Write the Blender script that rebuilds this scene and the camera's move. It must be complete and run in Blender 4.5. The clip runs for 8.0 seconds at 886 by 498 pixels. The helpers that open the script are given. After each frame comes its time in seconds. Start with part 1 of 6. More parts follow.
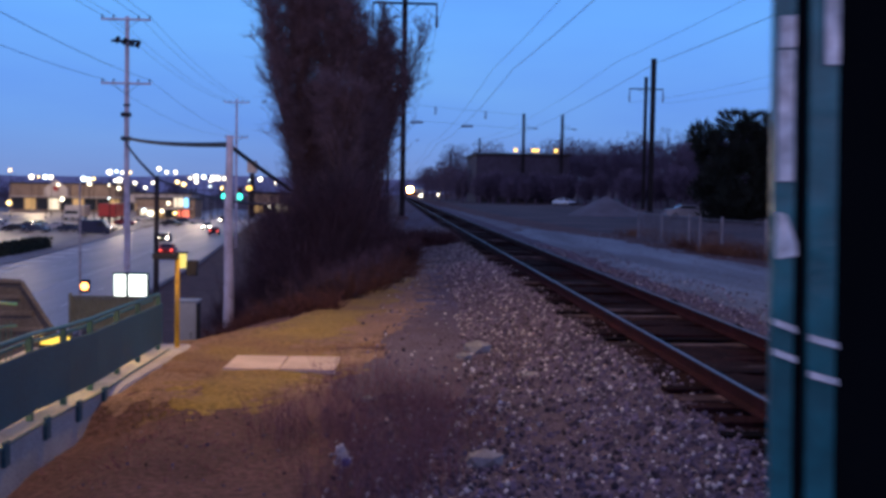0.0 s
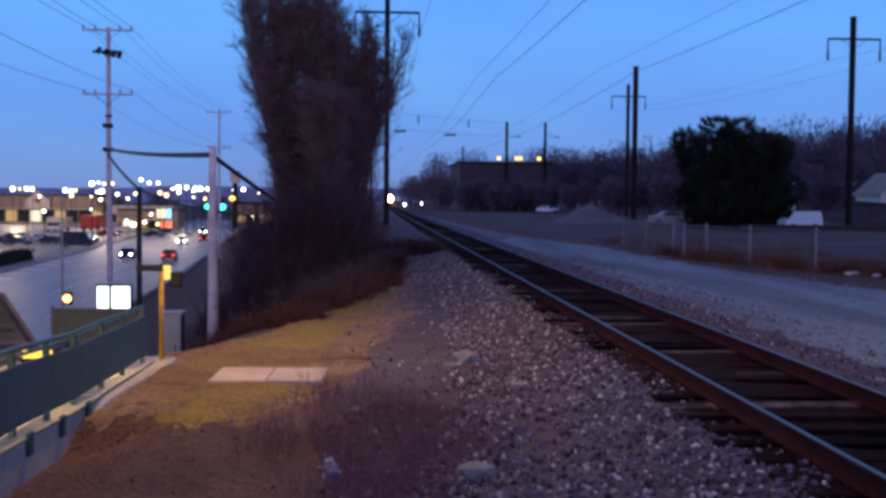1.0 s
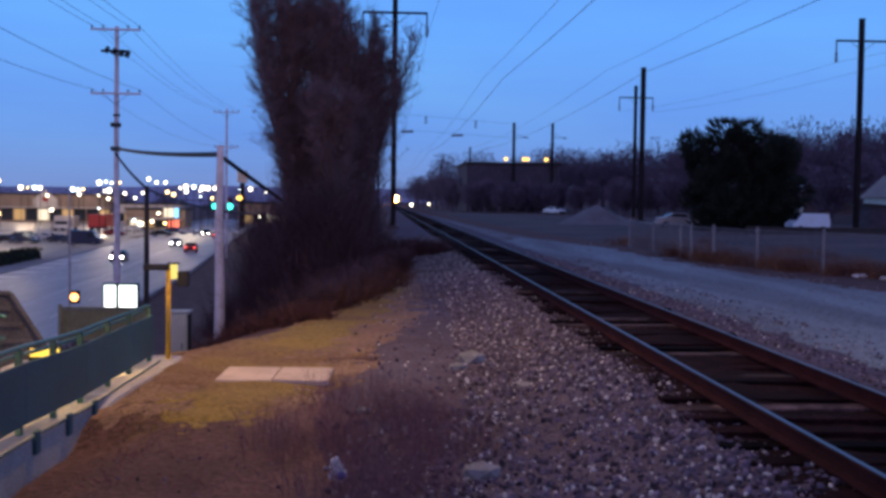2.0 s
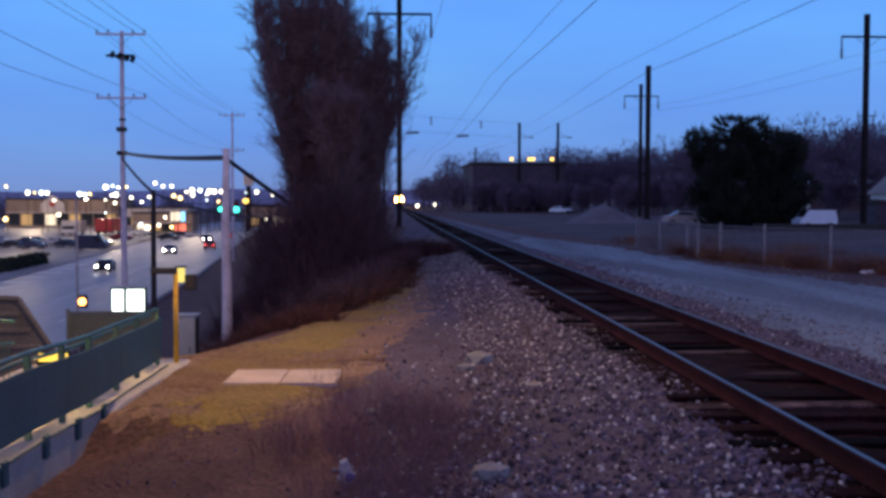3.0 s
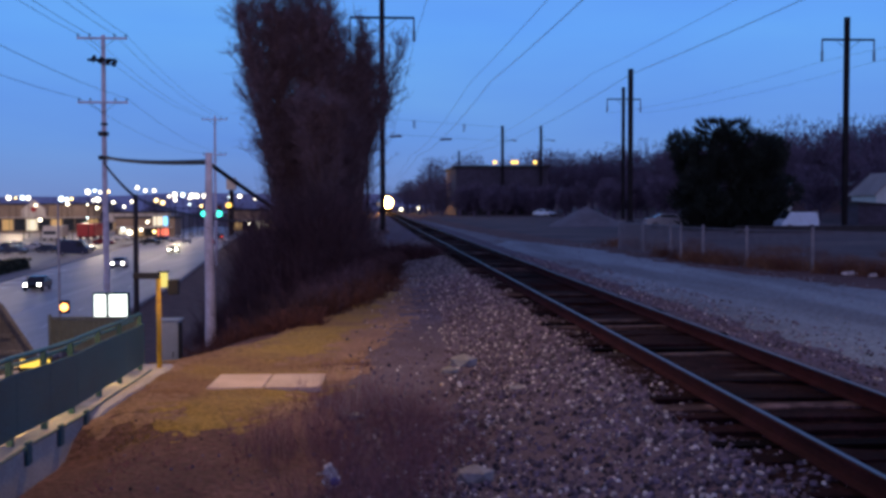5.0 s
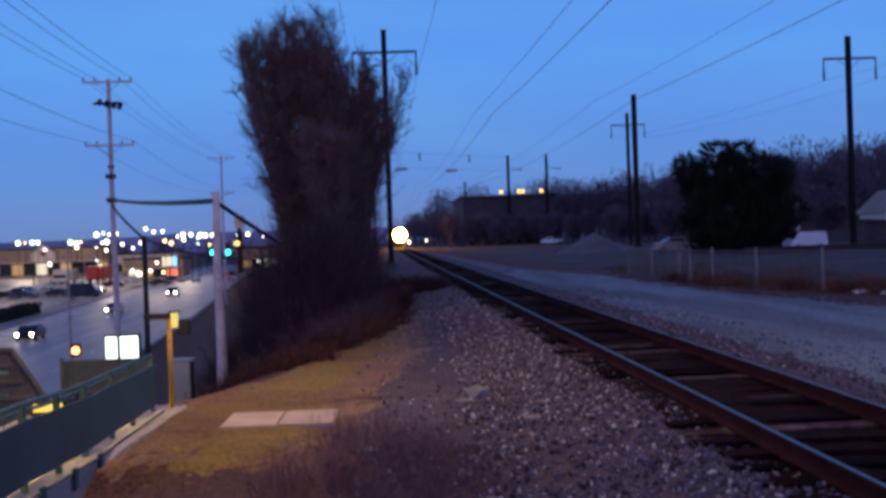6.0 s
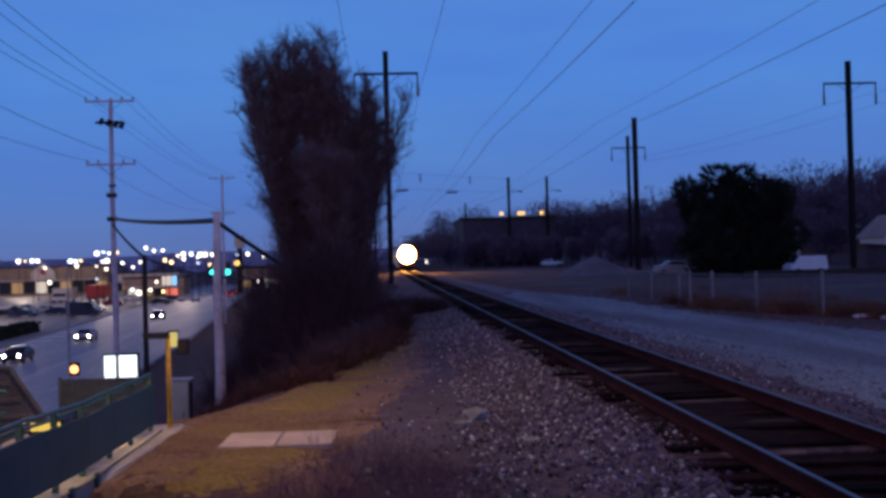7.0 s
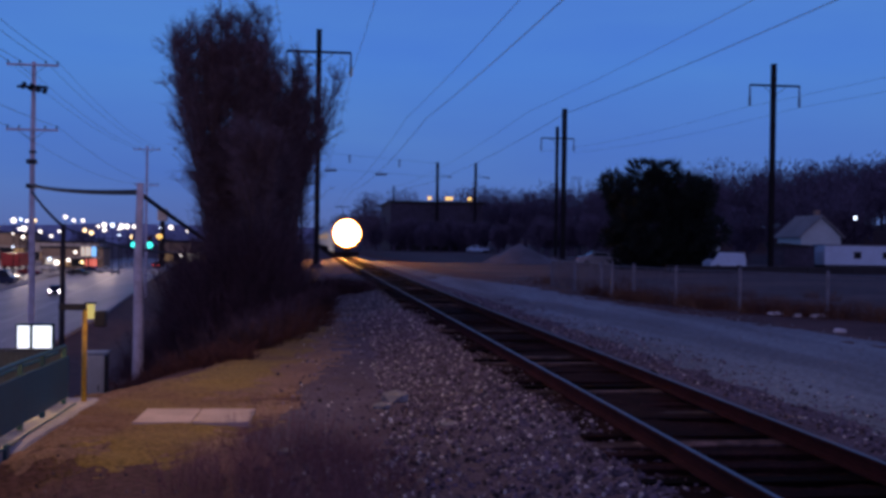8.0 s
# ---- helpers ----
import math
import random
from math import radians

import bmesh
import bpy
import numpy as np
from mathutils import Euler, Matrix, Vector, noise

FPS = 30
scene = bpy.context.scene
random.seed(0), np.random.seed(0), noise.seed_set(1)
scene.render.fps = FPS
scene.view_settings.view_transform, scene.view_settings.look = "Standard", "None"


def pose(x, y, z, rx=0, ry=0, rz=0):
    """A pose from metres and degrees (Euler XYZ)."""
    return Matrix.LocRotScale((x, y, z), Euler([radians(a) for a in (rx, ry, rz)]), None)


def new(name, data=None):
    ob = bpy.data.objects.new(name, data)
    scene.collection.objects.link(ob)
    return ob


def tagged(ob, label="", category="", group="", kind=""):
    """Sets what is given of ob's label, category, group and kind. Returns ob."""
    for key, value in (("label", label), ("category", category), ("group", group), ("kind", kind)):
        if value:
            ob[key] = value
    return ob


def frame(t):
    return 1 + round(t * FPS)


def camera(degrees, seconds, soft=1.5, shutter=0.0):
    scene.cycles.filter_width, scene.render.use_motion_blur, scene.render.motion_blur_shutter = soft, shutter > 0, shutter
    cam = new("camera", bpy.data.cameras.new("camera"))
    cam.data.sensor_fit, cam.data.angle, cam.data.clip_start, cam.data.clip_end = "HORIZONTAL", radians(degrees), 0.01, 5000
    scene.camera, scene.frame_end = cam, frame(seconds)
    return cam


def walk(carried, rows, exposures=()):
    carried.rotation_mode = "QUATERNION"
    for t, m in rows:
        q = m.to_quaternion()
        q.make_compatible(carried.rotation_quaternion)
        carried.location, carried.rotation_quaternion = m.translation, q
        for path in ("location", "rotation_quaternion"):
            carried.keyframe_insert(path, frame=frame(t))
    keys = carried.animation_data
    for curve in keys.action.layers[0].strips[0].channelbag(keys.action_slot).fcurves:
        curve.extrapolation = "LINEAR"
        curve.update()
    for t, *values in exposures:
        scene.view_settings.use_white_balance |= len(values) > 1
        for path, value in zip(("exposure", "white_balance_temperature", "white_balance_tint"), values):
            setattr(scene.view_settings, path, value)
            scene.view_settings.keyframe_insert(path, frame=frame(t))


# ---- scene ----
cam = camera(45.0, 8.0, soft=3.3, shutter=0.45)


def aim(x, yaw, pitch, roll, y=0.0):
    return pose(x, y, 1.874, 90 + pitch, 0, yaw) @ pose(0, 0, 0, 0, 0, -roll)


walk(cam, [
    (0.0, aim(0.033, -2.76, -3.08, -0.94, -0.104)),
    (0.1, aim(0.020, -3.10, -2.95, -0.75, -0.0745)),
    (0.2, aim(0.010, -3.42, -2.80, -0.55, -0.042)),
    (0.5, aim(0.0, -3.60, -2.68, -0.47)),
    (1.0, aim(0.0, -3.61, -2.61, -0.47)),
    (1.5, aim(0.0, -3.34, -2.60, -0.89)),
    (3.0, aim(0.0, -2.90, -2.55, -0.09)),
    (3.5, aim(0.0, -2.87, -2.54, 0.0)),
    (4.0, aim(0.0, -3.41, -2.44, 0.10)),
    (5.5, aim(0.0, -4.01, -2.27, 0.37)),
    (6.0, aim(0.0, -3.34, -0.68, 2.01)),
    (6.5, aim(0.0, -2.92, 2.16, 1.48)),
    (7.0, aim(0.0, -3.37, 0.46, 1.58)),
    (7.5, aim(0.0, -5.26, -0.07, 0.57)),
    (8.0, aim(0.0, -7.31, -0.45, -0.81)),
], exposures=[(0.0, 0.0, 6500, 10), (4.0, -0.08, 6500, 10), (5.5, -0.22, 6400, 10), (6.5, -0.48, 6150, 15), (7.0, -0.78, 5950, 21), (8.0, -0.95, 5800, 26)])

# ---- sky and large lights ----
world = bpy.data.worlds.new("dusk")
scene.world = world
world.use_nodes = True
wn, wl = world.node_tree.nodes, world.node_tree.links
wn.clear()
w_out = wn.new("ShaderNodeOutputWorld")
w_bg = wn.new("ShaderNodeBackground")
w_co = wn.new("ShaderNodeTexCoord")
w_sep = wn.new("ShaderNodeSeparateXYZ")
w_ramp = wn.new("ShaderNodeValToRGB")
w_noise = wn.new("ShaderNodeTexNoise")
w_map = wn.new("ShaderNodeMapping")
w_mix = wn.new("ShaderNodeMixRGB")
wl.new(w_co.outputs["Generated"], w_sep.inputs[0])
wl.new(w_sep.outputs["Z"], w_ramp.inputs[0])
e = w_ramp.color_ramp.elements
e[0].position, e[0].color = 0.0, (0.19, 0.28, 0.60, 1)
e[1].position, e[1].color = 1.0, (0.10, 0.096, 0.24, 1)
for p, c in ((0.06, (0.160, 0.350, 0.84)), (0.16, (0.146, 0.415, 1.03)), (0.27, (0.148, 0.40, 1.0)), (0.5, (0.115, 0.125, 0.30))):
    q = w_ramp.color_ramp.elements.new(p)
    q.color = (*c, 1)
w_map.inputs["Scale"].default_value = (2.0, 2.0, 9.0)
w_noise.inputs["Scale"].default_value = 1.6
w_noise.inputs["Detail"].default_value = 4
wl.new(w_co.outputs["Generated"], w_map.inputs[0])
wl.new(w_map.outputs[0], w_noise.inputs["Vector"])
w_mix.blend_type = "OVERLAY"
w_mix.inputs[0].default_value = 0.22
wl.new(w_ramp.outputs[0], w_mix.inputs[1])
wl.new(w_noise.outputs[0], w_mix.inputs[2])
# the last of the sunset, behind the camera
w_west = wn.new("ShaderNodeMapRange")
w_west.interpolation_type = "SMOOTHSTEP"
w_west.inputs[1].default_value, w_west.inputs[2].default_value = 0.1, -0.9
w_low = wn.new("ShaderNodeMapRange")
w_low.inputs[1].default_value, w_low.inputs[2].default_value = 0.75, 0.05
w_both = wn.new("ShaderNodeMath")
w_both.operation = "MULTIPLY"
w_set = wn.new("ShaderNodeMixRGB")
w_set.inputs[2].default_value = (0.78, 0.64, 1.10, 1)
wl.new(w_sep.outputs["Y"], w_west.inputs[0])
wl.new(w_sep.outputs["Z"], w_low.inputs[0])
wl.new(w_west.outputs[0], w_both.inputs[0])
wl.new(w_low.outputs[0], w_both.inputs[1])
wl.new(w_both.outputs[0], w_set.inputs[0])
wl.new(w_mix.outputs[0], w_set.inputs[1])
wl.new(w_set.outputs[0], w_bg.inputs[0])
wl.new(w_bg.outputs[0], w_out.inputs[0])
w_bg.inputs[1].default_value = 1.0


def lamp(name, at, watts, colour, size=0.15):
    data = bpy.data.lights.new(name, "POINT")
    data.energy, data.color, data.shadow_soft_size = watts, colour, size
    ob = new(name, data)
    ob.location = at
    return ob


SODIUM = (1.0, 0.56, 0.13)
# free-floating lights without fixtures, added to brighten the lot and road
for x, y, z, watts in ((-104, 318, 3.5, 8000), (-76, 292, 4.0, 6500), (-62, 246, 4.0, 4000), (-86, 236, 4.0, 5000), (-47, 262, 4.0, 4000), (-62, 182, 4.5, 2500), (-42, 205, 4.5, 2000)):
    lamp("lot_light", (x, y, z), watts * 1.6, (1.0, 0.74, 0.48), 0.5)
# added warm light over the bank top, source out of view
lamp("platform_light", (-1.9, 15.0, 7.0), 1750, (1.0, 0.58, 0.20), 0.25)
lamp("post_light", (-2.88, 15.12, 0.78), 0.5, SODIUM, 0.08)
# warm lights added behind the panels to brighten the deck, no fixtures built
for y in (8.6, 11.3, 14.0):
    lamp("ramp_light", (-3.62, y, -0.14), 20, (1.0, 0.62, 0.2), 0.06)
lamp("ramp_light", (-4.9, 15.0, 0.3), 10, (1.0, 0.6, 0.12), 0.08)

# ---- materials ----
MATS = {}


def mat(name, colour, rough=0.8, metal=0.0, vary=0.25, scale=4.0, fine=40.0, bump=0.3, second=None, mask=0.5, sharp=0.15, rand=0.0, spec=0.4, island=False, stretch=None):
    """A surface in one or two colours, with stains, grain and relief."""
    m = bpy.data.materials.new(name)
    m.use_nodes = True
    n, l = m.node_tree.nodes, m.node_tree.links
    b = n["Principled BSDF"]
    b.inputs["Roughness"].default_value = rough
    b.inputs["Metallic"].default_value = metal
    b.inputs["Specular IOR Level"].default_value = spec
    co = n.new("ShaderNodeNewGeometry")
    big = n.new("ShaderNodeTexNoise")
    big.inputs["Scale"].default_value, big.inputs["Detail"].default_value = scale, 6
    small = n.new("ShaderNodeTexNoise")
    small.inputs["Scale"].default_value, small.inputs["Detail"].default_value = fine, 4
    if stretch:
        wide = n.new("ShaderNodeVectorMath")
        wide.operation = "MULTIPLY"
        wide.inputs[1].default_value = stretch
        l.new(co.outputs["Position"], wide.inputs[0])
        l.new(wide.outputs[0], big.inputs["Vector"])
    else:
        l.new(co.outputs["Position"], big.inputs["Vector"])
    l.new(co.outputs["Position"], small.inputs["Vector"])
    base = n.new("ShaderNodeMixRGB")
    base.inputs[1].default_value = (*colour, 1)
    base.inputs[2].default_value = (*(second or [c * (1 - vary) for c in colour]), 1)
    ramp = n.new("ShaderNodeMapRange")
    ramp.inputs[1].default_value, ramp.inputs[2].default_value = mask - sharp, mask + sharp
    l.new(big.outputs[0], ramp.inputs[0])
    l.new(ramp.outputs[0], base.inputs[0])
    grain = n.new("ShaderNodeMapRange")
    grain.inputs[1].default_value, grain.inputs[2].default_value = 0.3, 0.7
    grain.inputs[3].default_value, grain.inputs[4].default_value = 1 - vary, 1 + vary
    l.new(small.outputs[0], grain.inputs[0])
    out = n.new("ShaderNodeMixRGB")
    out.blend_type = "MULTIPLY"
    out.inputs[0].default_value = 1
    l.new(base.outputs[0], out.inputs[1])
    l.new(grain.outputs[0], out.inputs[2])
    last = out
    if rand:
        src = co.outputs["Random Per Island"] if island else n.new("ShaderNodeObjectInfo").outputs["Random"]
        r = n.new("ShaderNodeMapRange")
        r.inputs[3].default_value, r.inputs[4].default_value = 1 - rand, 1 + rand
        l.new(src, r.inputs[0])
        last = n.new("ShaderNodeMixRGB")
        last.blend_type = "MULTIPLY"
        last.inputs[0].default_value = 1
        l.new(out.outputs[0], last.inputs[1])
        l.new(r.outputs[0], last.inputs[2])
    l.new(last.outputs[0], b.inputs["Base Color"])
    if bump:
        bp = n.new("ShaderNodeBump")
        bp.inputs["Strength"].default_value, bp.inputs["Distance"].default_value = bump, 0.02
        l.new(small.outputs[0], bp.inputs["Height"])
        l.new(bp.outputs[0], b.inputs["Normal"])
    MATS[name] = m
    return m


def glow(name, colour, strength):
    m = bpy.data.materials.new(name)
    m.use_nodes = True
    b = m.node_tree.nodes["Principled BSDF"]
    b.inputs["Base Color"].default_value = (*[c * 0.3 for c in colour], 1)
    b.inputs["Emission Color"].default_value = (*colour, 1)
    b.inputs["Emission Strength"].default_value = strength
    MATS[name] = m
    return m


def glass(name, colour, rough=0.05):
    m = bpy.data.materials.new(name)
    m.use_nodes = True
    b = m.node_tree.nodes["Principled BSDF"]
    b.inputs["Base Color"].default_value = (*colour, 1)
    b.inputs["Roughness"].default_value = rough
    b.inputs["Specular IOR Level"].default_value = 0.8
    MATS[name] = m
    return m


mat("soil", (0.128, 0.068, 0.068), 0.95, vary=0.5, scale=0.9, fine=14, bump=0.9, second=(0.078, 0.040, 0.042))
mat("asphalt", (0.37, 0.34, 0.375), 0.5, vary=0.25, scale=0.5, fine=8, bump=0.1, second=(0.25, 0.23, 0.26), spec=0.6, stretch=(1.0, 0.08, 1.0))
mat("lot_asphalt", (0.24, 0.215, 0.205), 0.55, vary=0.25, scale=0.06, fine=4, bump=0.1, second=(0.14, 0.13, 0.14))
mat("paint_line", (0.80, 0.80, 0.79), 0.8, scale=2, vary=0.3)
mat("kerb_concrete", (0.36, 0.36, 0.37), 0.85, scale=1.5, fine=30, second=(0.26, 0.25, 0.25))
mat("concrete", (0.52, 0.50, 0.49), 0.85, scale=1.8, fine=45, bump=0.3, second=(0.40, 0.38, 0.37))
mat("slab_stone", (0.62, 0.52, 0.50), 0.85, scale=2.2, fine=60, bump=0.3, second=(0.48, 0.40, 0.38), rand=0.12)
mat("gravel_bed", (0.110, 0.091, 0.142), 0.95, vary=0.55, scale=0.8, fine=22, bump=1.0, second=(0.076, 0.056, 0.078))
mat("gravel_verge", (0.19, 0.205, 0.245), 0.95, vary=0.4, scale=0.35, fine=12, bump=0.7, second=(0.12, 0.125, 0.145))
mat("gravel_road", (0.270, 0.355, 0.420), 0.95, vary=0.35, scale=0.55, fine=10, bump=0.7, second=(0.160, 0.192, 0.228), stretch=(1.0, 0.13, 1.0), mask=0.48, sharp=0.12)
mat("stone", (0.148, 0.123, 0.174), 0.9, vary=0.35, scale=5, fine=40, rand=0.8, island=True)
mat("pale_stone", (0.60, 0.59, 0.60), 0.85, vary=0.2, scale=5, fine=40, rand=0.4, island=True)
mat("rail_steel", (0.155, 0.145, 0.180), 0.4, 1.0, vary=0.15, scale=2, fine=80, bump=0.05)
mat("rail_rust", (0.034, 0.0085, 0.0135), 0.9, 0.0, vary=0.4, scale=3, fine=40, spec=0.12)
mat("tie_wood", (0.0175, 0.0068, 0.0086), 0.9, vary=0.5, scale=3, fine=25, bump=0.7, second=(0.0075, 0.0036, 0.0044), rand=0.8, spec=0.05)
mat("pale_tie", (0.125, 0.085, 0.092), 0.9, vary=0.5, scale=2.2, fine=25, bump=0.7, second=(0.024, 0.011, 0.013), mask=0.47, sharp=0.10, rand=0.5)
mat("pole_wood", (0.74, 0.70, 0.76), 0.9, vary=0.25, scale=2, fine=25, bump=0.5, second=(0.56, 0.51, 0.54))
mat("dark_wood", (0.05, 0.042, 0.04), 0.9, vary=0.3, scale=2, fine=25)
mat("steel_dark", (0.018, 0.017, 0.020), 0.8, 0.0, vary=0.3, scale=2, fine=20, spec=0.15)
mat("wire_black", (0.02, 0.02, 0.022), 0.6, 0, vary=0.1, bump=0)
mat("insulator", (0.06, 0.05, 0.05), 0.3, 0, vary=0.1, bump=0)
mat("bark", (0.15, 0.095, 0.092), 0.95, vary=0.35, scale=3, fine=25, bump=0.6)
mat("road_stone", (0.24, 0.25, 0.28), 0.9, vary=0.25, scale=5, fine=40, rand=0.6, island=True)
mat("twig", (0.090, 0.050, 0.068), 0.95, vary=0.45, scale=0.6, fine=10, bump=0, rand=0.6, island=True)
# twigs of the far woods, paler and bluer to imitate haze
mat("hazed_twig", (0.112, 0.094, 0.152), 0.95, vary=0.25, scale=0.06, fine=3, bump=0, rand=0.3, island=True)
mat("dry_weed", (0.25, 0.125, 0.145), 0.95, vary=0.3, scale=2, fine=12, bump=0, rand=0.5, island=True)
mat("dry_grass", (0.225, 0.165, 0.055), 0.9, vary=0.3, scale=0.6, fine=12, bump=0, rand=0.4, island=True, second=(0.150, 0.088, 0.05), sharp=0.1)
mat("bank_weed", (0.090, 0.036, 0.036), 0.95, vary=0.3, scale=2, fine=12, bump=0, rand=0.5, island=True)
# pale blue base colour carries the distance haze
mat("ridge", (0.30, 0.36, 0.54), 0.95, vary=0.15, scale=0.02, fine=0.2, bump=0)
mat("earth", (0.28, 0.190, 0.130), 0.95, vary=0.4, scale=0.8, fine=16, bump=0.9, second=(0.150, 0.090, 0.080), mask=0.5, sharp=0.2)
mat("fence_weed", (0.21, 0.115, 0.07), 0.95, vary=0.45, scale=0.6, fine=14, bump=0, rand=0.5, second=(0.09, 0.035, 0.028), island=True)
mat("rust_brush", (0.10, 0.038, 0.026), 0.95, vary=0.5, scale=2, fine=14, bump=0, rand=0.5, island=True)
mat("crown_twig", (0.185, 0.128, 0.155), 0.95, vary=0.3, scale=0.7, fine=10, bump=0, rand=0.45, island=True)
mat("needles", (0.013, 0.022, 0.016), 0.9, vary=0.4, scale=1, fine=8, bump=0, rand=0.5, island=True)
mat("hedge_leaf", (0.022, 0.032, 0.018), 0.9, vary=0.4, scale=1, fine=8, bump=0, rand=0.4, island=True)
mat("teal_panel", (0.021, 0.084, 0.116), 0.55, 0.0, vary=0.25, scale=1.2, fine=30, bump=0.08)
mat("teal_rail", (0.028, 0.10, 0.095), 0.4, 0.2, vary=0.2, scale=3, fine=30, bump=0.05)
mat("teal_gloss", (0.012, 0.165, 0.195), 0.3, 0.0, vary=0.3, scale=9, fine=70, bump=0.05, spec=0.5)
mat("white_trim", (0.80, 0.86, 0.88), 0.35, 0.0, vary=0.35, scale=55, fine=160, bump=0.05, second=(0.38, 0.50, 0.56), mask=0.55, sharp=0.2)
mat("black_trim", (0.004, 0.006, 0.008), 0.95, 0.0, vary=0.1, bump=0, spec=0.02)
mat("yellow_paint", (0.70, 0.44, 0.03), 0.5, vary=0.2, scale=8, fine=40, bump=0.1, second=(0.50, 0.28, 0.03))
mat("olive_metal", (0.18, 0.20, 0.155), 0.6, 0.1, vary=0.25, scale=3, fine=30)
mat("tan_board", (0.155, 0.142, 0.125), 0.85, vary=0.3, scale=2, fine=20, rand=0.2)
mat("grey_cabinet", (0.21, 0.26, 0.34), 0.5, 0.2, vary=0.15, scale=3, fine=40, bump=0.05)
mat("galvanised", (0.23, 0.235, 0.28), 0.5, 0.5, vary=0.25, scale=3, fine=40, bump=0.05)
# dark wall with a bluish lift mixed in for distance haze
mat("warehouse_wall", (0.060, 0.055, 0.086), 0.85, vary=0.3, scale=0.3, fine=2, bump=0.2)
mat("grey_roof", (0.26, 0.26, 0.27), 0.8, vary=0.2, scale=0.4, fine=3)
mat("dark_roof", (0.03, 0.03, 0.035), 0.8, vary=0.2, scale=0.4, fine=3)
mat("house_white", (0.50, 0.60, 0.61), 0.75, vary=0.12, scale=0.5, fine=5)
mat("trailer_white", (0.55, 0.72, 0.88), 0.4, vary=0.1, scale=0.6, fine=5, bump=0.05)
mat("shop_wall", (0.27, 0.20, 0.155), 0.8, vary=0.3, scale=0.2, fine=3)
mat("shop_pale", (0.44, 0.40, 0.39), 0.8, vary=0.2, scale=0.3, fine=3)
mat("red_box", (0.25, 0.014, 0.020), 0.5, vary=0.15, scale=0.4, fine=3, bump=0.05)
mat("blue_car", (0.015, 0.025, 0.06), 0.25, 0.3, vary=0.1, bump=0, spec=0.6)
mat("dark_car", (0.012, 0.013, 0.016), 0.25, 0.3, vary=0.1, bump=0, spec=0.6)
mat("silver_car", (0.42, 0.43, 0.46), 0.3, 0.5, vary=0.1, bump=0)
mat("red_car", (0.22, 0.02, 0.02), 0.3, 0.2, vary=0.1, bump=0)
mat("tyre", (0.012, 0.012, 0.012), 0.9, vary=0.1, bump=0)
mat("train_silver", (0.40, 0.41, 0.43), 0.4, 0.8, vary=0.15, scale=1, fine=12, bump=0.05)
mat("train_blue", (0.02, 0.045, 0.11), 0.4, 0.1, vary=0.15, scale=1, fine=12, bump=0.05)
mat("plastic_white", (0.65, 0.66, 0.70), 0.6, vary=0.15, scale=20, fine=60)
mat("plastic_blue", (0.04, 0.10, 0.45), 0.5, vary=0.2, scale=20, fine=60)
glass("dark_glass", (0.02, 0.025, 0.03))
# orange tint gives the clipped white lamp a warm fringe
glow("headlamp", (1.0, 0.42, 0.075), 300.0)
# emission for the orange edge of the headlamp's glare
glow("reflector", (1.0, 0.36, 0.06), 2.4)
glow("lot_white", (1.0, 0.90, 0.68), 7.0)
glow("lot_cool", (0.80, 0.95, 1.0), 6.0)
glow("lot_warm", (1.0, 0.70, 0.28), 6.0)
glow("sodium", (1.0, 0.60, 0.12), 3.2)
glow("signal_green", (0.05, 0.85, 0.62), 5.0)
glow("signal_amber", (1.0, 0.38, 0.10), 7.0)
glow("tail_red", (1.0, 0.08, 0.06), 4.0)
glow("car_lamp", (1.0, 0.90, 0.72), 45.0)
glow("sign_white", (0.93, 1.0, 0.93), 3.0)
glow("sign_blue", (0.25, 0.62, 1.0), 2.0)
glow("window_warm", (1.0, 0.62, 0.25), 0.4)
glow("window_white", (1.0, 0.88, 0.66), 1.0)
glow("shop_red", (1.0, 0.20, 0.12), 1.6)
glow("lamp_yellow", (1.0, 0.72, 0.10), 1.3)
glow("lantern", (1.0, 0.84, 0.22), 1.0)
mat("track_dirt", (0.0130, 0.0066, 0.0082), 0.95, vary=0.45, scale=2, fine=20, bump=0.8, second=(0.025, 0.013, 0.0145), spec=0.05)
mat("cinder", (0.046, 0.043, 0.060), 0.95, vary=0.45, scale=0.28, fine=5, bump=0.6, second=(0.115, 0.088, 0.098), stretch=(0.45, 1.0, 1.0), mask=0.52, sharp=0.08)
mat("turf", (0.240, 0.172, 0.046), 0.95, vary=0.4, scale=0.6, fine=16, bump=0.9, second=(0.165, 0.098, 0.060), mask=0.49, sharp=0.12)
mat("oily_stone", (0.027, 0.0145, 0.0170), 0.8, vary=0.4, scale=5, fine=40, rand=0.7, island=True)


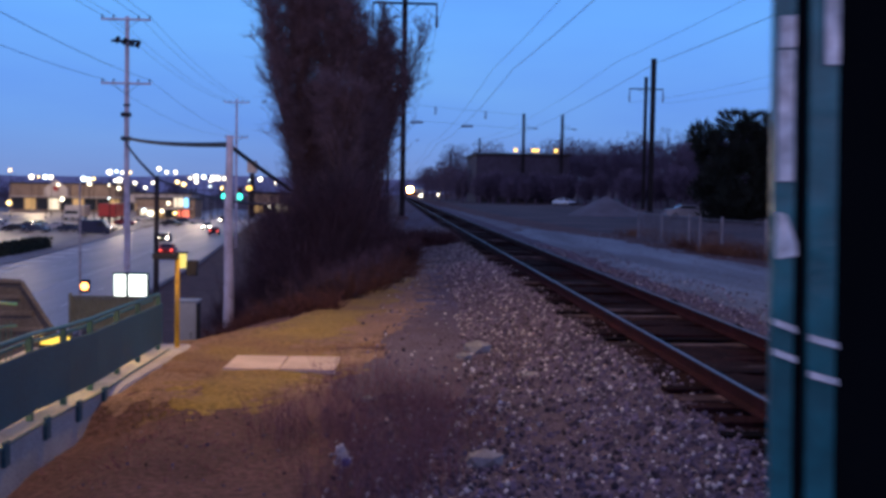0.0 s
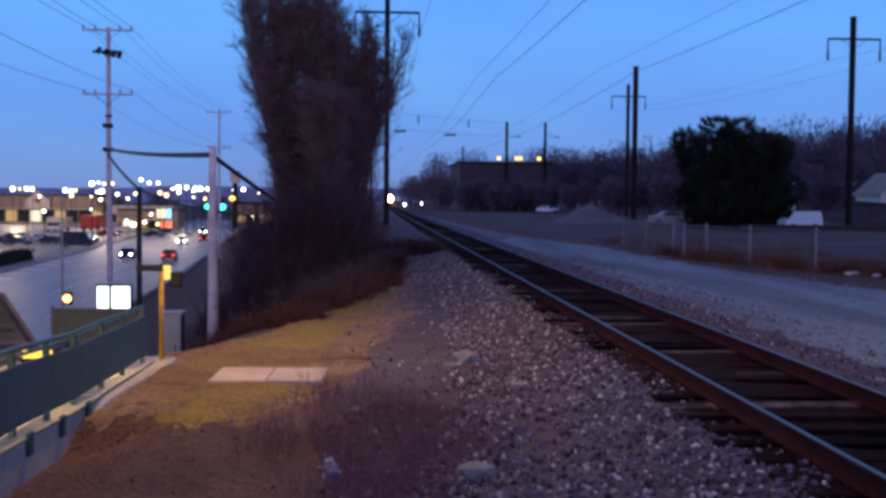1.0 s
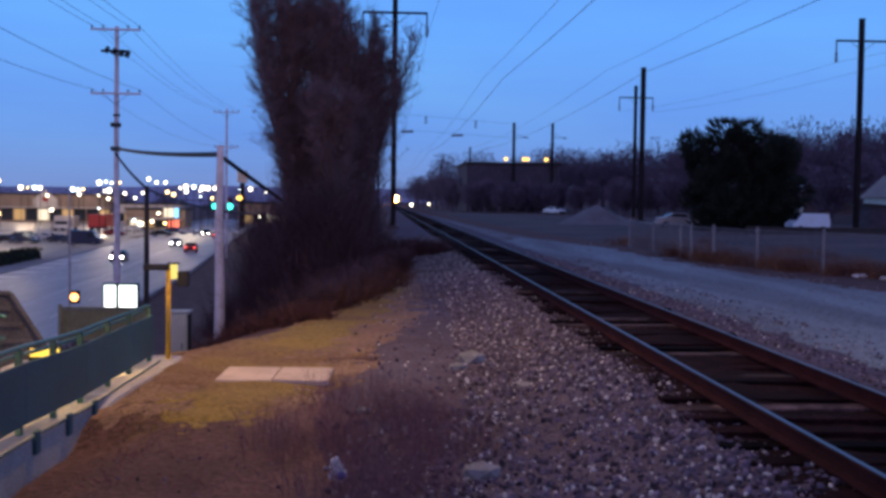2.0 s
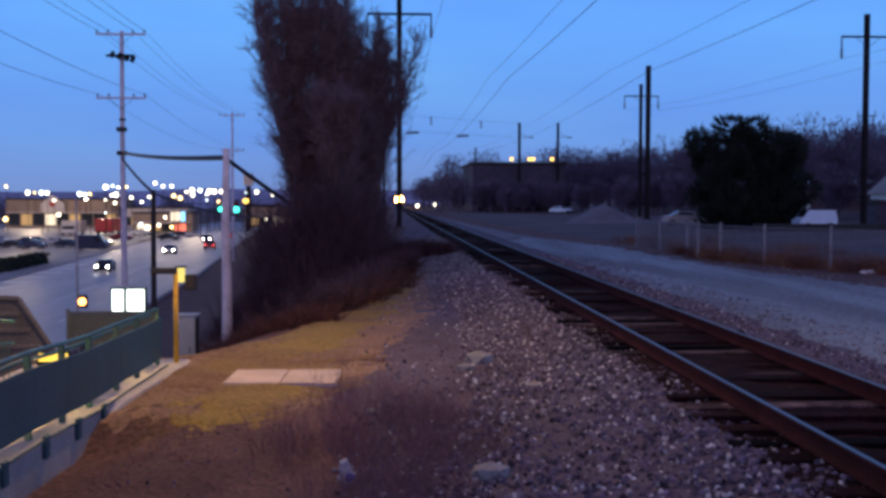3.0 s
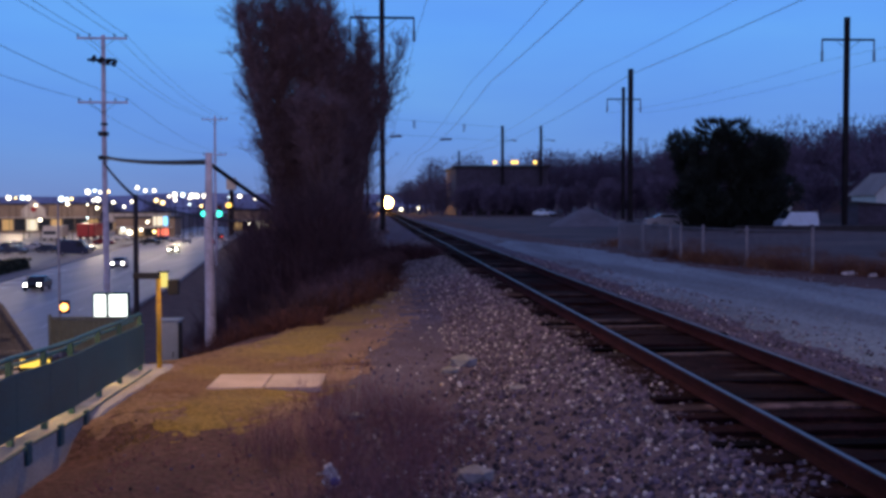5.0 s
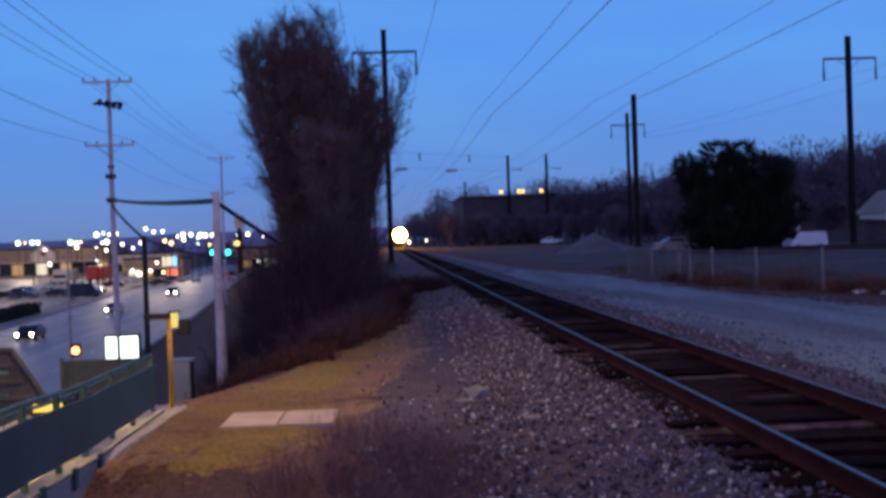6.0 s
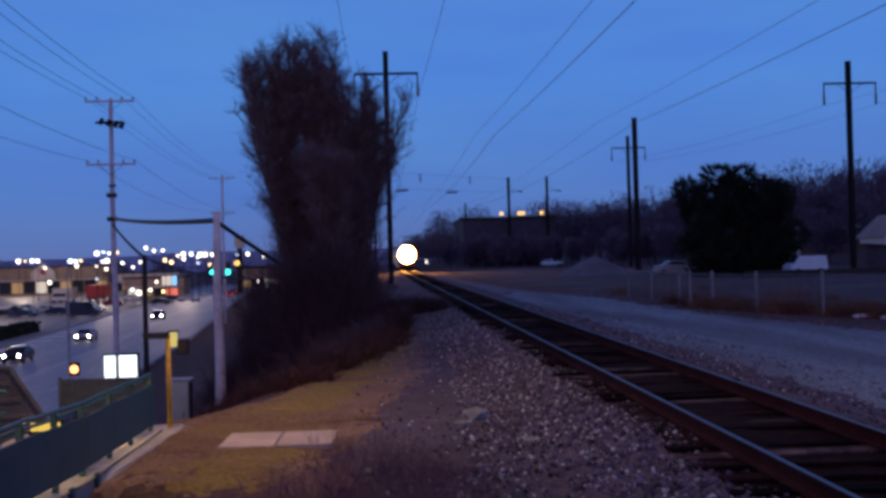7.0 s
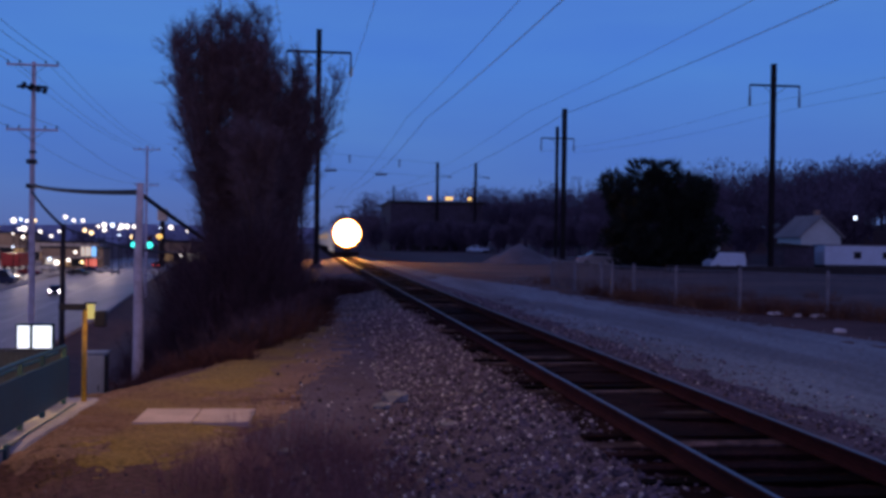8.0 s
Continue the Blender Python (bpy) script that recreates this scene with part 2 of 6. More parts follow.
# ---- builders ----
class Geo:
    def __init__(self):
        self.v, self.f = [], []

    def add(self, verts, faces):
        k = len(self.v)
        self.v += [tuple(p) for p in verts]
        self.f += [tuple(i + k for i in q) for q in faces]
        return self

    def box(self, x0, y0, z0, x1, y1, z1, c=0.0):
        if c <= 0:
            return self.add([(x0, y0, z0), (x1, y0, z0), (x1, y1, z0), (x0, y1, z0), (x0, y0, z1), (x1, y0, z1), (x1, y1, z1), (x0, y1, z1)],
                            [(0, 3, 2, 1), (4, 5, 6, 7), (0, 1, 5, 4), (1, 2, 6, 5), (2, 3, 7, 6), (3, 0, 4, 7)])
        bm = bmesh.new()
        bmesh.ops.create_cube(bm, size=1)
        for v in bm.verts:
            v.co = Vector(((x0 + x1) / 2 + v.co.x * (x1 - x0), (y0 + y1) / 2 + v.co.y * (y1 - y0), (z0 + z1) / 2 + v.co.z * (z1 - z0)))
        bmesh.ops.bevel(bm, geom=bm.edges[:], offset=c, segments=2, affect="EDGES", profile=0.5)
        bm.verts.index_update()
        self.add([v.co[:] for v in bm.verts], [[v.index for v in q.verts] for q in bm.faces])
        bm.free()
        return self

    def bar(self, p, q, r0, r1=None, n=6, caps=True):
        p, q = Vector(p), Vector(q)
        r1 = r0 if r1 is None else r1
        d = (q - p).normalized()
        a = d.orthogonal().normalized()
        b = d.cross(a)
        ring = [(math.cos(2 * math.pi * i / n), math.sin(2 * math.pi * i / n)) for i in range(n)]
        vs = [p + (a * c + b * s) * r0 for c, s in ring] + [q + (a * c + b * s) * r1 for c, s in ring]
        fs = [(i, (i + 1) % n, n + (i + 1) % n, n + i) for i in range(n)]
        if caps:
            fs += [tuple(range(n - 1, -1, -1)), tuple(range(n, 2 * n))]
        return self.add(vs, fs)

    def path(self, pts, r, n=5):
        return self.tube(pts, [r] * len(pts), n)

    def tube(self, pts, radii, n=8):
        """One closed tube along a line of points."""
        pts = [Vector(p) for p in pts]
        up = Vector((0.31, 0.17, 0.93)) if abs((pts[-1] - pts[0]).normalized().z) < 0.8 else Vector((0.95, 0.2, 0.1))
        vs, k = [], len(pts)
        for i, p in enumerate(pts):
            d = (pts[min(k - 1, i + 1)] - pts[max(0, i - 1)]).normalized()
            a = d.cross(up).normalized()
            b = d.cross(a)
            vs += [p + (a * math.cos(2 * math.pi * j / n) + b * math.sin(2 * math.pi * j / n)) * radii[i] for j in range(n)]
        fs = [(i * n + j, i * n + (j + 1) % n, (i + 1) * n + (j + 1) % n, (i + 1) * n + j) for i in range(k - 1) for j in range(n)]
        return self.add(vs, fs + [tuple(range(n - 1, -1, -1)), tuple(range((k - 1) * n, k * n))])

    def ball(self, c, rx, ry=None, rz=None, n=10, m=7):
        ry, rz = ry or rx, rz or rx
        vs = [(c[0], c[1], c[2] - rz)]
        for j in range(1, m):
            a = -math.pi / 2 + math.pi * j / m
            for i in range(n):
                t = 2 * math.pi * i / n
                vs.append((c[0] + rx * math.cos(a) * math.cos(t), c[1] + ry * math.cos(a) * math.sin(t), c[2] + rz * math.sin(a)))
        vs.append((c[0], c[1], c[2] + rz))
        fs = [(0, 1 + (i + 1) % n, 1 + i) for i in range(n)]
        for j in range(m - 2):
            fs += [(1 + j * n + i, 1 + j * n + (i + 1) % n, 1 + (j + 1) * n + (i + 1) % n, 1 + (j + 1) * n + i) for i in range(n)]
        k = 1 + (m - 2) * n
        fs += [(k + i, k + (i + 1) % n, len(vs) - 1) for i in range(n)]
        return self.add(vs, fs)

    def prism(self, outline, axis, a, b):
        """A flat outline drawn out along an axis from a to b."""
        def place(p, h):
            return {"x": (h, p[0], p[1]), "y": (p[0], h, p[1]), "z": (p[0], p[1], h)}[axis]
        n = len(outline)
        vs = [place(p, a) for p in outline] + [place(p, b) for p in outline]
        return self.add(vs, [tuple(range(n)), tuple(range(2 * n - 1, n - 1, -1))] + [(i, i + n, (i + 1) % n + n, (i + 1) % n) for i in range(n)])

    def mesh(self, name, material, smooth=False):
        me = bpy.data.meshes.new(name)
        me.from_pydata(self.v, [], self.f)
        me.materials.append(MATS[material])
        if smooth:
            me.polygons.foreach_set("use_smooth", [True] * len(me.polygons))
        me.update()
        return me


def part(name, geo, material, parent=None, label="", smooth=False):
    ob = new(name, geo.mesh(name, material, smooth))
    ob.parent = parent
    if label:
        ob["label"] = label
    return ob


def thing(name, at, label, category, group="", rz=0.0, kind=""):
    ob = new(name)
    ob.empty_display_size = 0.2
    ob.matrix_basis = pose(*at, 0, 0, rz)
    return tagged(ob, label, category, group, kind)


def solo(name, geo, material, label, category="", kind="", smooth=False, group=""):
    return tagged(part(name, geo, material, None, "", smooth), label, category, group, kind)


def lerp_table(rows, s):
    if s <= rows[0][0]:
        return rows[0][1]
    for (a, p), (b, q) in zip(rows, rows[1:]):
        if s <= b:
            return p + (q - p) * (s - a) / (b - a)
    return rows[-1][1]


def smooth(a, b, s):
    k = min(1.0, max(0.0, (s - a) / (b - a)))
    return k * k * (3 - 2 * k)


# ---- lie of the land ----
EDGE = [(-30, -3.35), (15.4, -3.35), (16.2, -2.9), (18.5, -1.7), (21.3, -1.1), (26, 0.0), (36, 0.4), (48, 0.9), (60, 0.0), (90, -0.8), (3000, -0.8)]


def track_x(y):
    return 4.26 - 0.6 * smooth(230, 350, y) * (1 - smooth(380, 430, y)) + 5.4 * (max(0.0, y - 400) / 177) ** 2


def ground_z(x, y):
    d = lerp_table(EDGE, y) + (track_x(min(y, 700)) - 4.26) - x
    z = -0.45
    if d > 0:
        low = smooth(-1.5, 15.5, 0)
        z = -0.45 - 6.05 * (smooth(-1.5, 15.5, d) - low) / (1 - low)
    if -3.6 < x < -2.0 and 2 < y < 14:
        z -= 0.24 * smooth(-2.1, -2.95, x) * (1 - smooth(10.7, 11.8, y))
    if x > 55:
        z += 7.0 * smooth(55, 120, x) * smooth(70, 200, y) + 6 * smooth(120, 400, x)
    if y < 70 and abs(x) < 30:
        z += 0.05 * noise.noise((x * 0.7, y * 0.7, 0)) + 0.025 * noise.noise((x * 2.2, y * 2.2, 3))
    k = smooth(-2.72, -2.94, x) * smooth(10.9, 11.7, y) * (1 - smooth(15.7, 16.4, y))
    if k > 0 and x > -3.6:
        z += (-0.49 - z) * k
    return z


def spread(fine_from, fine_to, step, lo, hi, grow):
    s = [fine_from + step * i for i in range(int((fine_to - fine_from) / step) + 1)]
    a, k = step, s[-1]
    while k < hi:
        a *= grow
        k += a
        s.append(k)
    a, k = step, s[0]
    while k > lo:
        a *= grow
        k -= a
        s.insert(0, k)
    return s


xs, ys = spread(-9, 9, 0.3, -3200, 3200, 1.09), spread(4, 34, 0.3, -400, 4200, 1.07)
g = Geo()
g.v = [(x, y, ground_z(x, y)) for y in ys for x in xs]
w = len(xs)
g.f = [(j * w + i, j * w + i + 1, (j + 1) * w + i + 1, (j + 1) * w + i) for j in range(len(ys) - 1) for i in range(w - 1)]
ground = solo("ground", g, "soil", "bare brown embankment earth falling to a lower roadside", "ground", "structure", smooth=True)


def sheet(name, material, label, rows, across, lift, category="ground"):
    """A strip that follows the ground: rows of (y, x0, x1)."""
    g = Geo()
    n = across + 1
    for y, x0, x1 in rows:
        for i in range(n):
            x = x0 + (x1 - x0) * i / across
            g.v.append((x, y, ground_z(x, y) + lift(i / across, x, y)))
    g.f = [(j * n + i, j * n + i + 1, (j + 1) * n + i + 1, (j + 1) * n + i) for j in range(len(rows) - 1) for i in range(across)]
    return solo(name, g, material, label, category, "structure", smooth=True)


# ballast bed under the track
def bed(k, x, y):
    c = track_x(y)
    d = abs(x - c)
    return 0.02 + 0.225 * (1 - smooth(1.5, 2.9, d)) - 0.018 * (d < 1.2) + 0.012 * noise.noise((x * 5, y * 5, 1)) - 0.06 * (d > 3.4)


bed_y = spread(4, 34, 0.35, -20, 900, 1.05)
sheet("ballast_bed", "gravel_bed", "grey crushed stone bed under the railway track",
      [(y, track_x(y) - 3.5 - 0.5 * noise.noise((0, y * 0.5, 2)), track_x(y) + 2.9) for y in bed_y], 30, bed)
def apron_lift(k, x, y):
    return min(0.018, 0.28 * k - 0.05 + 0.05 * noise.noise((x * 2.5, y * 2.5, 7))) + 0.008 * noise.noise((x * 4, y * 4, 6))


sheet("gravel_apron", "gravel_bed", "trodden mix of grey gravel and earth beside the track",
      [(y, track_x(y) - 4.9 + 0.7 * noise.noise((3, y * 0.35, 2)) + 0.9 * smooth(14, 24, y), track_x(y) - 2.9) for y in [4 + 0.4 * i for i in range(90)]], 14, apron_lift)
def ragged(inside, x, y):
    """Lift of a sheet whose border sinks unevenly into the ground."""
    return min(0.03, 0.07 * inside - 0.05 + 0.05 * noise.noise((x * 1.3, y * 1.3, 7)) + 0.045 * noise.noise((x * 4, y * 4, 2)) + 0.04 * noise.noise((x * 9, y * 9, 4)))


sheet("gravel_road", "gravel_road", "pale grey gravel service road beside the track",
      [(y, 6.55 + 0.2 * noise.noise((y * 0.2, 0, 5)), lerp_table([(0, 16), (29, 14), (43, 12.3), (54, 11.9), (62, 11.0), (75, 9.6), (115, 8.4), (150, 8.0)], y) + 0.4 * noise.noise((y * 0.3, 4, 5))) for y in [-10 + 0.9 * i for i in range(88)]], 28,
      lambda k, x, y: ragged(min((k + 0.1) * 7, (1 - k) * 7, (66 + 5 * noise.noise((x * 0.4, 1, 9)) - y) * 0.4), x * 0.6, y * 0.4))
sheet("gravel_verge", "gravel_verge", "dim trodden gravel strip running on beside the track",
      [(y, 6.6 + 0.2 * noise.noise((y * 0.2, 0, 5)), lerp_table([(58, 11.2), (75, 9.6), (115, 8.4), (150, 8.0)], y) + 0.4 * noise.noise((y * 0.3, 4, 5))) for y in [60 + 0.9 * i for i in range(110)]], 16,
      lambda k, x, y: ragged(min((k + 0.1) * 5, (1 - k) * 5), x * 0.6, y * 0.4) - 0.012)

sheet("turf", "turf", "patchy yellow turf on the bank top", [(y, max(lerp_table(EDGE, y) - 0.35, lerp_table([(10, -1.9), (11.5, -2.3), (12.6, -2.75), (15, -3.2)], y)) + 0.3 * noise.noise((y * 0.9, 2, 4)), lerp_table([(7, -2.0), (10, -1.0), (14, -0.1), (18, 0.1), (24, 0.8), (30, 1.2)], y) + 0.5 * noise.noise((y * 0.6, 8, 1))) for y in [10.4 + 0.12 * i for i in range(158)]], 40,
      lambda k, x, y: ragged(min(y - 10.4, 29.0 - y, k * 3.4 + 0.6, (1 - k) * 3.4), x, y))
sheet("bare_earth", "earth", "trodden tan earth between turf and ballast", [(y, lerp_table(EDGE, y) - 0.3, lerp_table([(10, -0.5), (14, 0.3), (18, 1.3), (26, 1.9), (36, 2.1)], y) + 0.4 * noise.noise((y * 0.5, 3, 1))) for y in [10.8 + 0.15 * i for i in range(180)]], 40,
      lambda k, x, y: ragged(min(y - 10.8, 37.0 - y, k * 4 + 0.6, (1 - k) * 4), x + 9, y + 5) - 0.009)
sheet("track_bed", "track_dirt", "dark oily ballast between the rails", [(y, track_x(y) - 1.34, track_x(y) + 1.34) for y in bed_y], 14,
      lambda k, x, y: bed(k, x, y) + 0.012 - 0.05 * (k < 0.03 or k > 0.97))
sheet("rail_yard", "cinder", "dark cinder ground of the rail yard behind the fence",
      [(y, lerp_table([(15, 26), (29.5, 18.6), (35.8, 15.1), (43.3, 13.0), (54, 12.7), (62, 11.2), (75, 9.7), (115, 8.5), (150, 8.1), (400, 9)], y), 75) for y in [15 + 4 * i for i in range(90)]], 16,
      lambda k, x, y: 0.03 - 0.08 * (k < 0.03 or k > 0.97))

# road below the embankment
def road_x(y):
    return lerp_table([(-60, -21), (63, -29.5), (120, -33.0), (215, -41.5), (420, -58)], y)


g = Geo()
road_y = [-60 + 12 * i for i in range(41)]
for y in road_y:
    for o in (-7.5, 11.5):
        g.v.append((road_x(y) + o, y, -6.44))
g.f = [(2 * j, 2 * j + 1, 2 * j + 3, 2 * j + 2) for j in range(len(road_y) - 1)]
road = solo("road", g, "asphalt", "worn grey asphalt road with four lanes", "road", "structure")
g = Geo()
for o in (-7.9, 11.5):
    for y, y2 in zip(road_y, road_y[1:]):
        if o < 0 and 205 < y < 260:
            continue
        a, b = road_x(y) + o, road_x(y2) + o
        g.add([(a, y, -6.5), (a + 0.4, y, -6.5), (a + 0.4, y, -6.3), (a, y, -6.3), (b, y2, -6.5), (b + 0.4, y2, -6.5), (b + 0.4, y2, -6.3), (b, y2, -6.3)],
              [(0, 1, 2, 3), (7, 6, 5, 4), (3, 2, 6, 7), (0, 3, 7, 4), (1, 5, 6, 2)])
solo("kerb", g, "kerb_concrete", "raised grey concrete kerb along the road", "kerb", "structure")
g = Geo()
for o in (3.3, 3.7):
    for y, y2 in zip(road_y, road_y[1:]):
        a, b = road_x(y) + o, road_x(y2) + o
        g.add([(a, y, -6.434), (a + 0.12, y, -6.434), (b + 0.12, y2, -6.434), (b, y2, -6.434)], [(0, 1, 2, 3)])
for o in (-2.0, 7.6):
    for i in range(60):
        y = -40 + 6 * i
        a = road_x(y) + o
        g.add([(a, y, -6.434), (a + 0.12, y, -6.434), (a - 0.1, y + 2.4, -6.434), (a - 0.22, y + 2.4, -6.434)], [(0, 1, 2, 3)])
for i in range(6):
    x, y = -37.5 - 0.56 * i, 103.7 + 7.35 * i
    g.add([(x - 1.6, y - 1.3, -6.434), (x + 1.1, y - 1.1, -6.434), (x + 1.1, y + 1.4, -6.434), (x - 1.6, y + 1.2, -6.434)], [(0, 1, 2, 3)])
solo("road_marking", g, "paint_line", "worn white painted lines on the road", "marking", "structure")
g = Geo()
for y, y2 in zip(road_y, road_y[1:]):
    if 205 < y < 260:
        continue
    a, b = road_x(y) - 7.9, road_x(y2) - 7.9
    g.add([(a - 2.6, y, -6.5), (a, y, -6.5), (a, y, -6.31), (a - 2.6, y, -6.31), (b - 2.6, y2, -6.5), (b, y2, -6.5), (b, y2, -6.31), (b - 2.6, y2, -6.31)],
          [(0, 1, 2, 3), (7, 6, 5, 4), (3, 2, 6, 7), (0, 3, 7, 4), (1, 5, 6, 2)])
solo("pavement", g, "kerb_concrete", "pale concrete pavement beside the road", "pavement", "structure")
g = Geo().add([(-190, 150, -6.46), (-46, 150, -6.46), (-52, 226, -6.46), (-52, 390, -6.46), (-190, 390, -6.46)], [(0, 1, 2, 3, 4)])
solo("parking_lot", g, "lot_asphalt", "wide asphalt parking lot of a shopping centre", "parking lot", "structure")

# ---- railway track ----
RAIL = [(-0.075, -0.17), (0.075, -0.17), (0.075, -0.155), (0.012, -0.135), (0.012, -0.045), (0.036, -0.035), (0.036, -0.004), (-0.036, -0.004), (-0.036, -0.035), (-0.012, -0.045), (-0.012, -0.135), (-0.075, -0.155)]
track = thing("railway_track", (0, 0, 0), "single railway track, polished steel rails on dark wooden ties", "railway track", kind="structure")
rail_y = spread(0, 60, 2.0, -20, 1000, 1.08)


def rail_strip(off, outline):
    g = Geo()
    n = len(outline)
    for y in rail_y:
        g.v += [(track_x(y) + off + a, y, b) for a, b in outline]
    for j in range(len(rail_y) - 1):
        g.f += [(j * n + i, j * n + (i + 1) % n, (j + 1) * n + (i + 1) % n, (j + 1) * n + i) for i in range(n)]
    g.f += [tuple(range(n - 1, -1, -1)), tuple(range(len(g.v) - n, len(g.v)))]
    return g


for off in (-0.7525, 0.7525):
    r = part("rail", rail_strip(off, RAIL), "rail_rust", track, "rusty steel rail with a polished top")
    part("rail_head", rail_strip(off, [(-0.024, -0.0045), (0.024, -0.0045), (0.024, -0.001), (0.019, 0.0), (-0.019, 0.0), (-0.024, -0.001)]), "rail_steel", r, "worn bright running surface")


def pole_insulator(g, x, y, z, h=0.5, r=0.09):
    for i in range(4):
        g.bar((x, y, z - h * i / 4), (x, y, z - h * (i + 0.55) / 4), r * 0.5, r, 8)
    return g


# ---- overhead line poles ----
def h_beam(x, y, z0, z1, w, t=0.03):
    return [(x - w / 2, y - w / 2, z0, x + w / 2, y - w / 2 + t, z1), (x - w / 2, y + w / 2 - t, z0, x + w / 2, y + w / 2, z1), (x - t / 2, y - w / 2 + t, z0, x + t / 2, y + w / 2 - t, z1)]


def line_pole(x, y, top, arm=None, half=2.6, drop=1.9, w=0.42, low_arm=None, label="", side_arm=False):
    base = ground_z(x, y)
    t = thing("overhead_line_pole", (x, y, base), label or "tall dark steel pole of the overhead railway line", "pole", "overhead line poles")
    h = top - base
    g = Geo()
    for b in h_beam(0, 0, -0.3, h, w):
        g.box(*b)
    for i in range(int(h)):
        g.box(-w / 2, -w / 2 - 0.006, i + 0.2, w / 2, -w / 2 - 0.001, i + 0.26)
    part("mast", g, "steel_dark", t)
    part("footing", Geo().box(-0.5, -0.5, -0.3, 0.5, 0.5, 0.25, 0.04), "cinder", t)
    part("cap", Geo().box(-w / 2 - 0.02, -w / 2 - 0.02, h + 0.002, w / 2 + 0.02, w / 2 + 0.02, h + 0.05), "steel_dark", t)
    if arm:
        a = arm - base
        part("crossarm", Geo().box(-half, -w / 2 - 0.14, a - 0.09, half, -w / 2 - 0.012, a + 0.09), "steel_dark", t)
        for s in (-1, 1):
            g = Geo().bar((s * half * 0.985, -w / 2 - 0.07, a - 0.09), (s * half * 0.985, -w / 2 - 0.07, a - drop), 0.07, 0.07, 6)
            pole_insulator(g, s * half * 0.985, -w / 2 - 0.07, a - drop * 0.55, drop * 0.45, 0.17)
            part("insulator_string", g, "insulator", t)
            part("brace", Geo().bar((s * half * 0.45, -w / 2 - 0.07, a - 0.08), (s * 0.1, -w / 2 - 0.07, a - 0.9), 0.025, 0.025, 5), "steel_dark", t)
    if low_arm:
        a = low_arm - base
        part("bracket", Geo().bar((-0.9, -w / 2 - 0.06, a), (0.9, -w / 2 - 0.06, a), 0.05, 0.05, 6), "steel_dark", t)
        for s in (-0.8, 0.8):
            part("bracket_insulator", pole_insulator(Geo(), s, -w / 2 - 0.06, a + 0.45, 0.4, 0.09), "insulator", t)
    if side_arm:
        a = h - 3.0
        part("cantilever", Geo().bar((0, 0, a), (2.6, 0, a - 0.1), 0.05, 0.05, 6).bar((0, 0, a + 0.9), (2.4, 0, a - 0.05), 0.03, 0.03, 5), "steel_dark", t)
        part("bracket_insulator", Geo().bar((2.2, 0, a - 0.1), (3.1, 0, a - 0.12), 0.15, 0.13, 7), "insulator", t)
    return t


line_pole(0.85, 87, 18.7, arm=16.9, label="tall dark steel line pole with crossarm beside the bare trees")
line_pole(43.9, 97, 19.05, arm=17.0, half=2.5, drop=2.0, low_arm=9.8, label="tall dark steel line pole with crossarm near white houses")
line_pole(32.65, 134, 18.9, w=0.55, label="tall thick bare steel line pole beside the evergreen")
line_pole(36.7, 155, 18.9, arm=17.2, half=2.5)
line_pole(28.2, 231, 18.85, w=0.55, side_arm=True)
line_pole(36.6, 231, 18.85, w=0.5, side_arm=True)
line_pole(27.3, 337, 18.8, w=0.5)
line_pole(24.0, 440, 18.8, w=0.5)


def wire(name, p, q, sag, r, label, steps=24, lumps=()):
    p, q = Vector(p), Vector(q)
    pts = [p.lerp(q, i / steps) - Vector((0, 0, 4 * sag * (i / steps) * (1 - i / steps))) for i in range(steps + 1)]
    g = Geo().path(pts, r, 4)
    for k in lumps:
        c = p.lerp(q, k) - Vector((0, 0, 4 * sag * k * (1 - k)))
        g.bar(c + Vector((0, 0, 0.1)), c - Vector((0, 0, 1.3)), 0.22, 0.16, 7)
    return solo(name, g, "wire_black", label, "wire", group="overhead wires")


RL = "thin dark overhead railway wire strung along the track"
for x, z, r in ((14.9, 17.3, 0.035), (12.4, 17.3, 0.022), (27.8, 18.4, 0.025), (32.65, 18.3, 0.04)):
    wire("overhead_wire", (x, -40, z), (x, 134, z), 1.1, r, RL)
    wire("overhead_wire", (x, 134, z), (x * 0.96, 337, z), 1.6, r, RL)
    wire("overhead_wire", (x * 0.96, 337, z), (x * 0.9, 620, z), 1.8, r, RL)
for x in (-1.7, 3.4):
    wire("overhead_wire", (x, -30, 15.2), (x, 87, 15.0), 1.0, 0.014, RL)
    wire("overhead_wire", (x, 87, 15.0), (x, 231, 15.0), 1.4, 0.014, RL)
for s in (-2.45, 2.45):
    wire("overhead_wire", (43.9 + s, 97, 15.0), (36.7 + s, 155, 15.2), 0.6, 0.014, RL)
    wire("overhead_wire", (43.9 + s, 97, 15.0), (48 + s, 0, 15.0), 0.8, 0.014, RL)
line_pole(-0.9, 205, 18.8)
for z, drops, flat in ((18.6, (0.32, 0.69), False), (15.6, (0.19, 0.55), True)):
    p, q = Vector((-0.9, 205, z)), Vector((28.2, 231, z))
    t = thing("cross_span", p, "thin span wire between line poles carrying dark insulators", "wire", "cross spans")
    part("span_wire", Geo().path([Vector(), q - p], 0.02, 4), "wire_black", t)
    for k in drops:
        c = (q - p) * k
        if flat:
            part("span_insulator", Geo().bar(c + Vector((-1.2, 0, -0.4)), c + Vector((1.2, 0, -0.3)), 0.2, 0.2, 7).bar(c, c - Vector((0, 0, 0.4)), 0.05, 0.05, 5), "insulator", t)
        else:
            part("span_insulator", pole_insulator(Geo(), c.x, c.y, c.z + 0.05, 1.7, 0.3), "insulator", t)

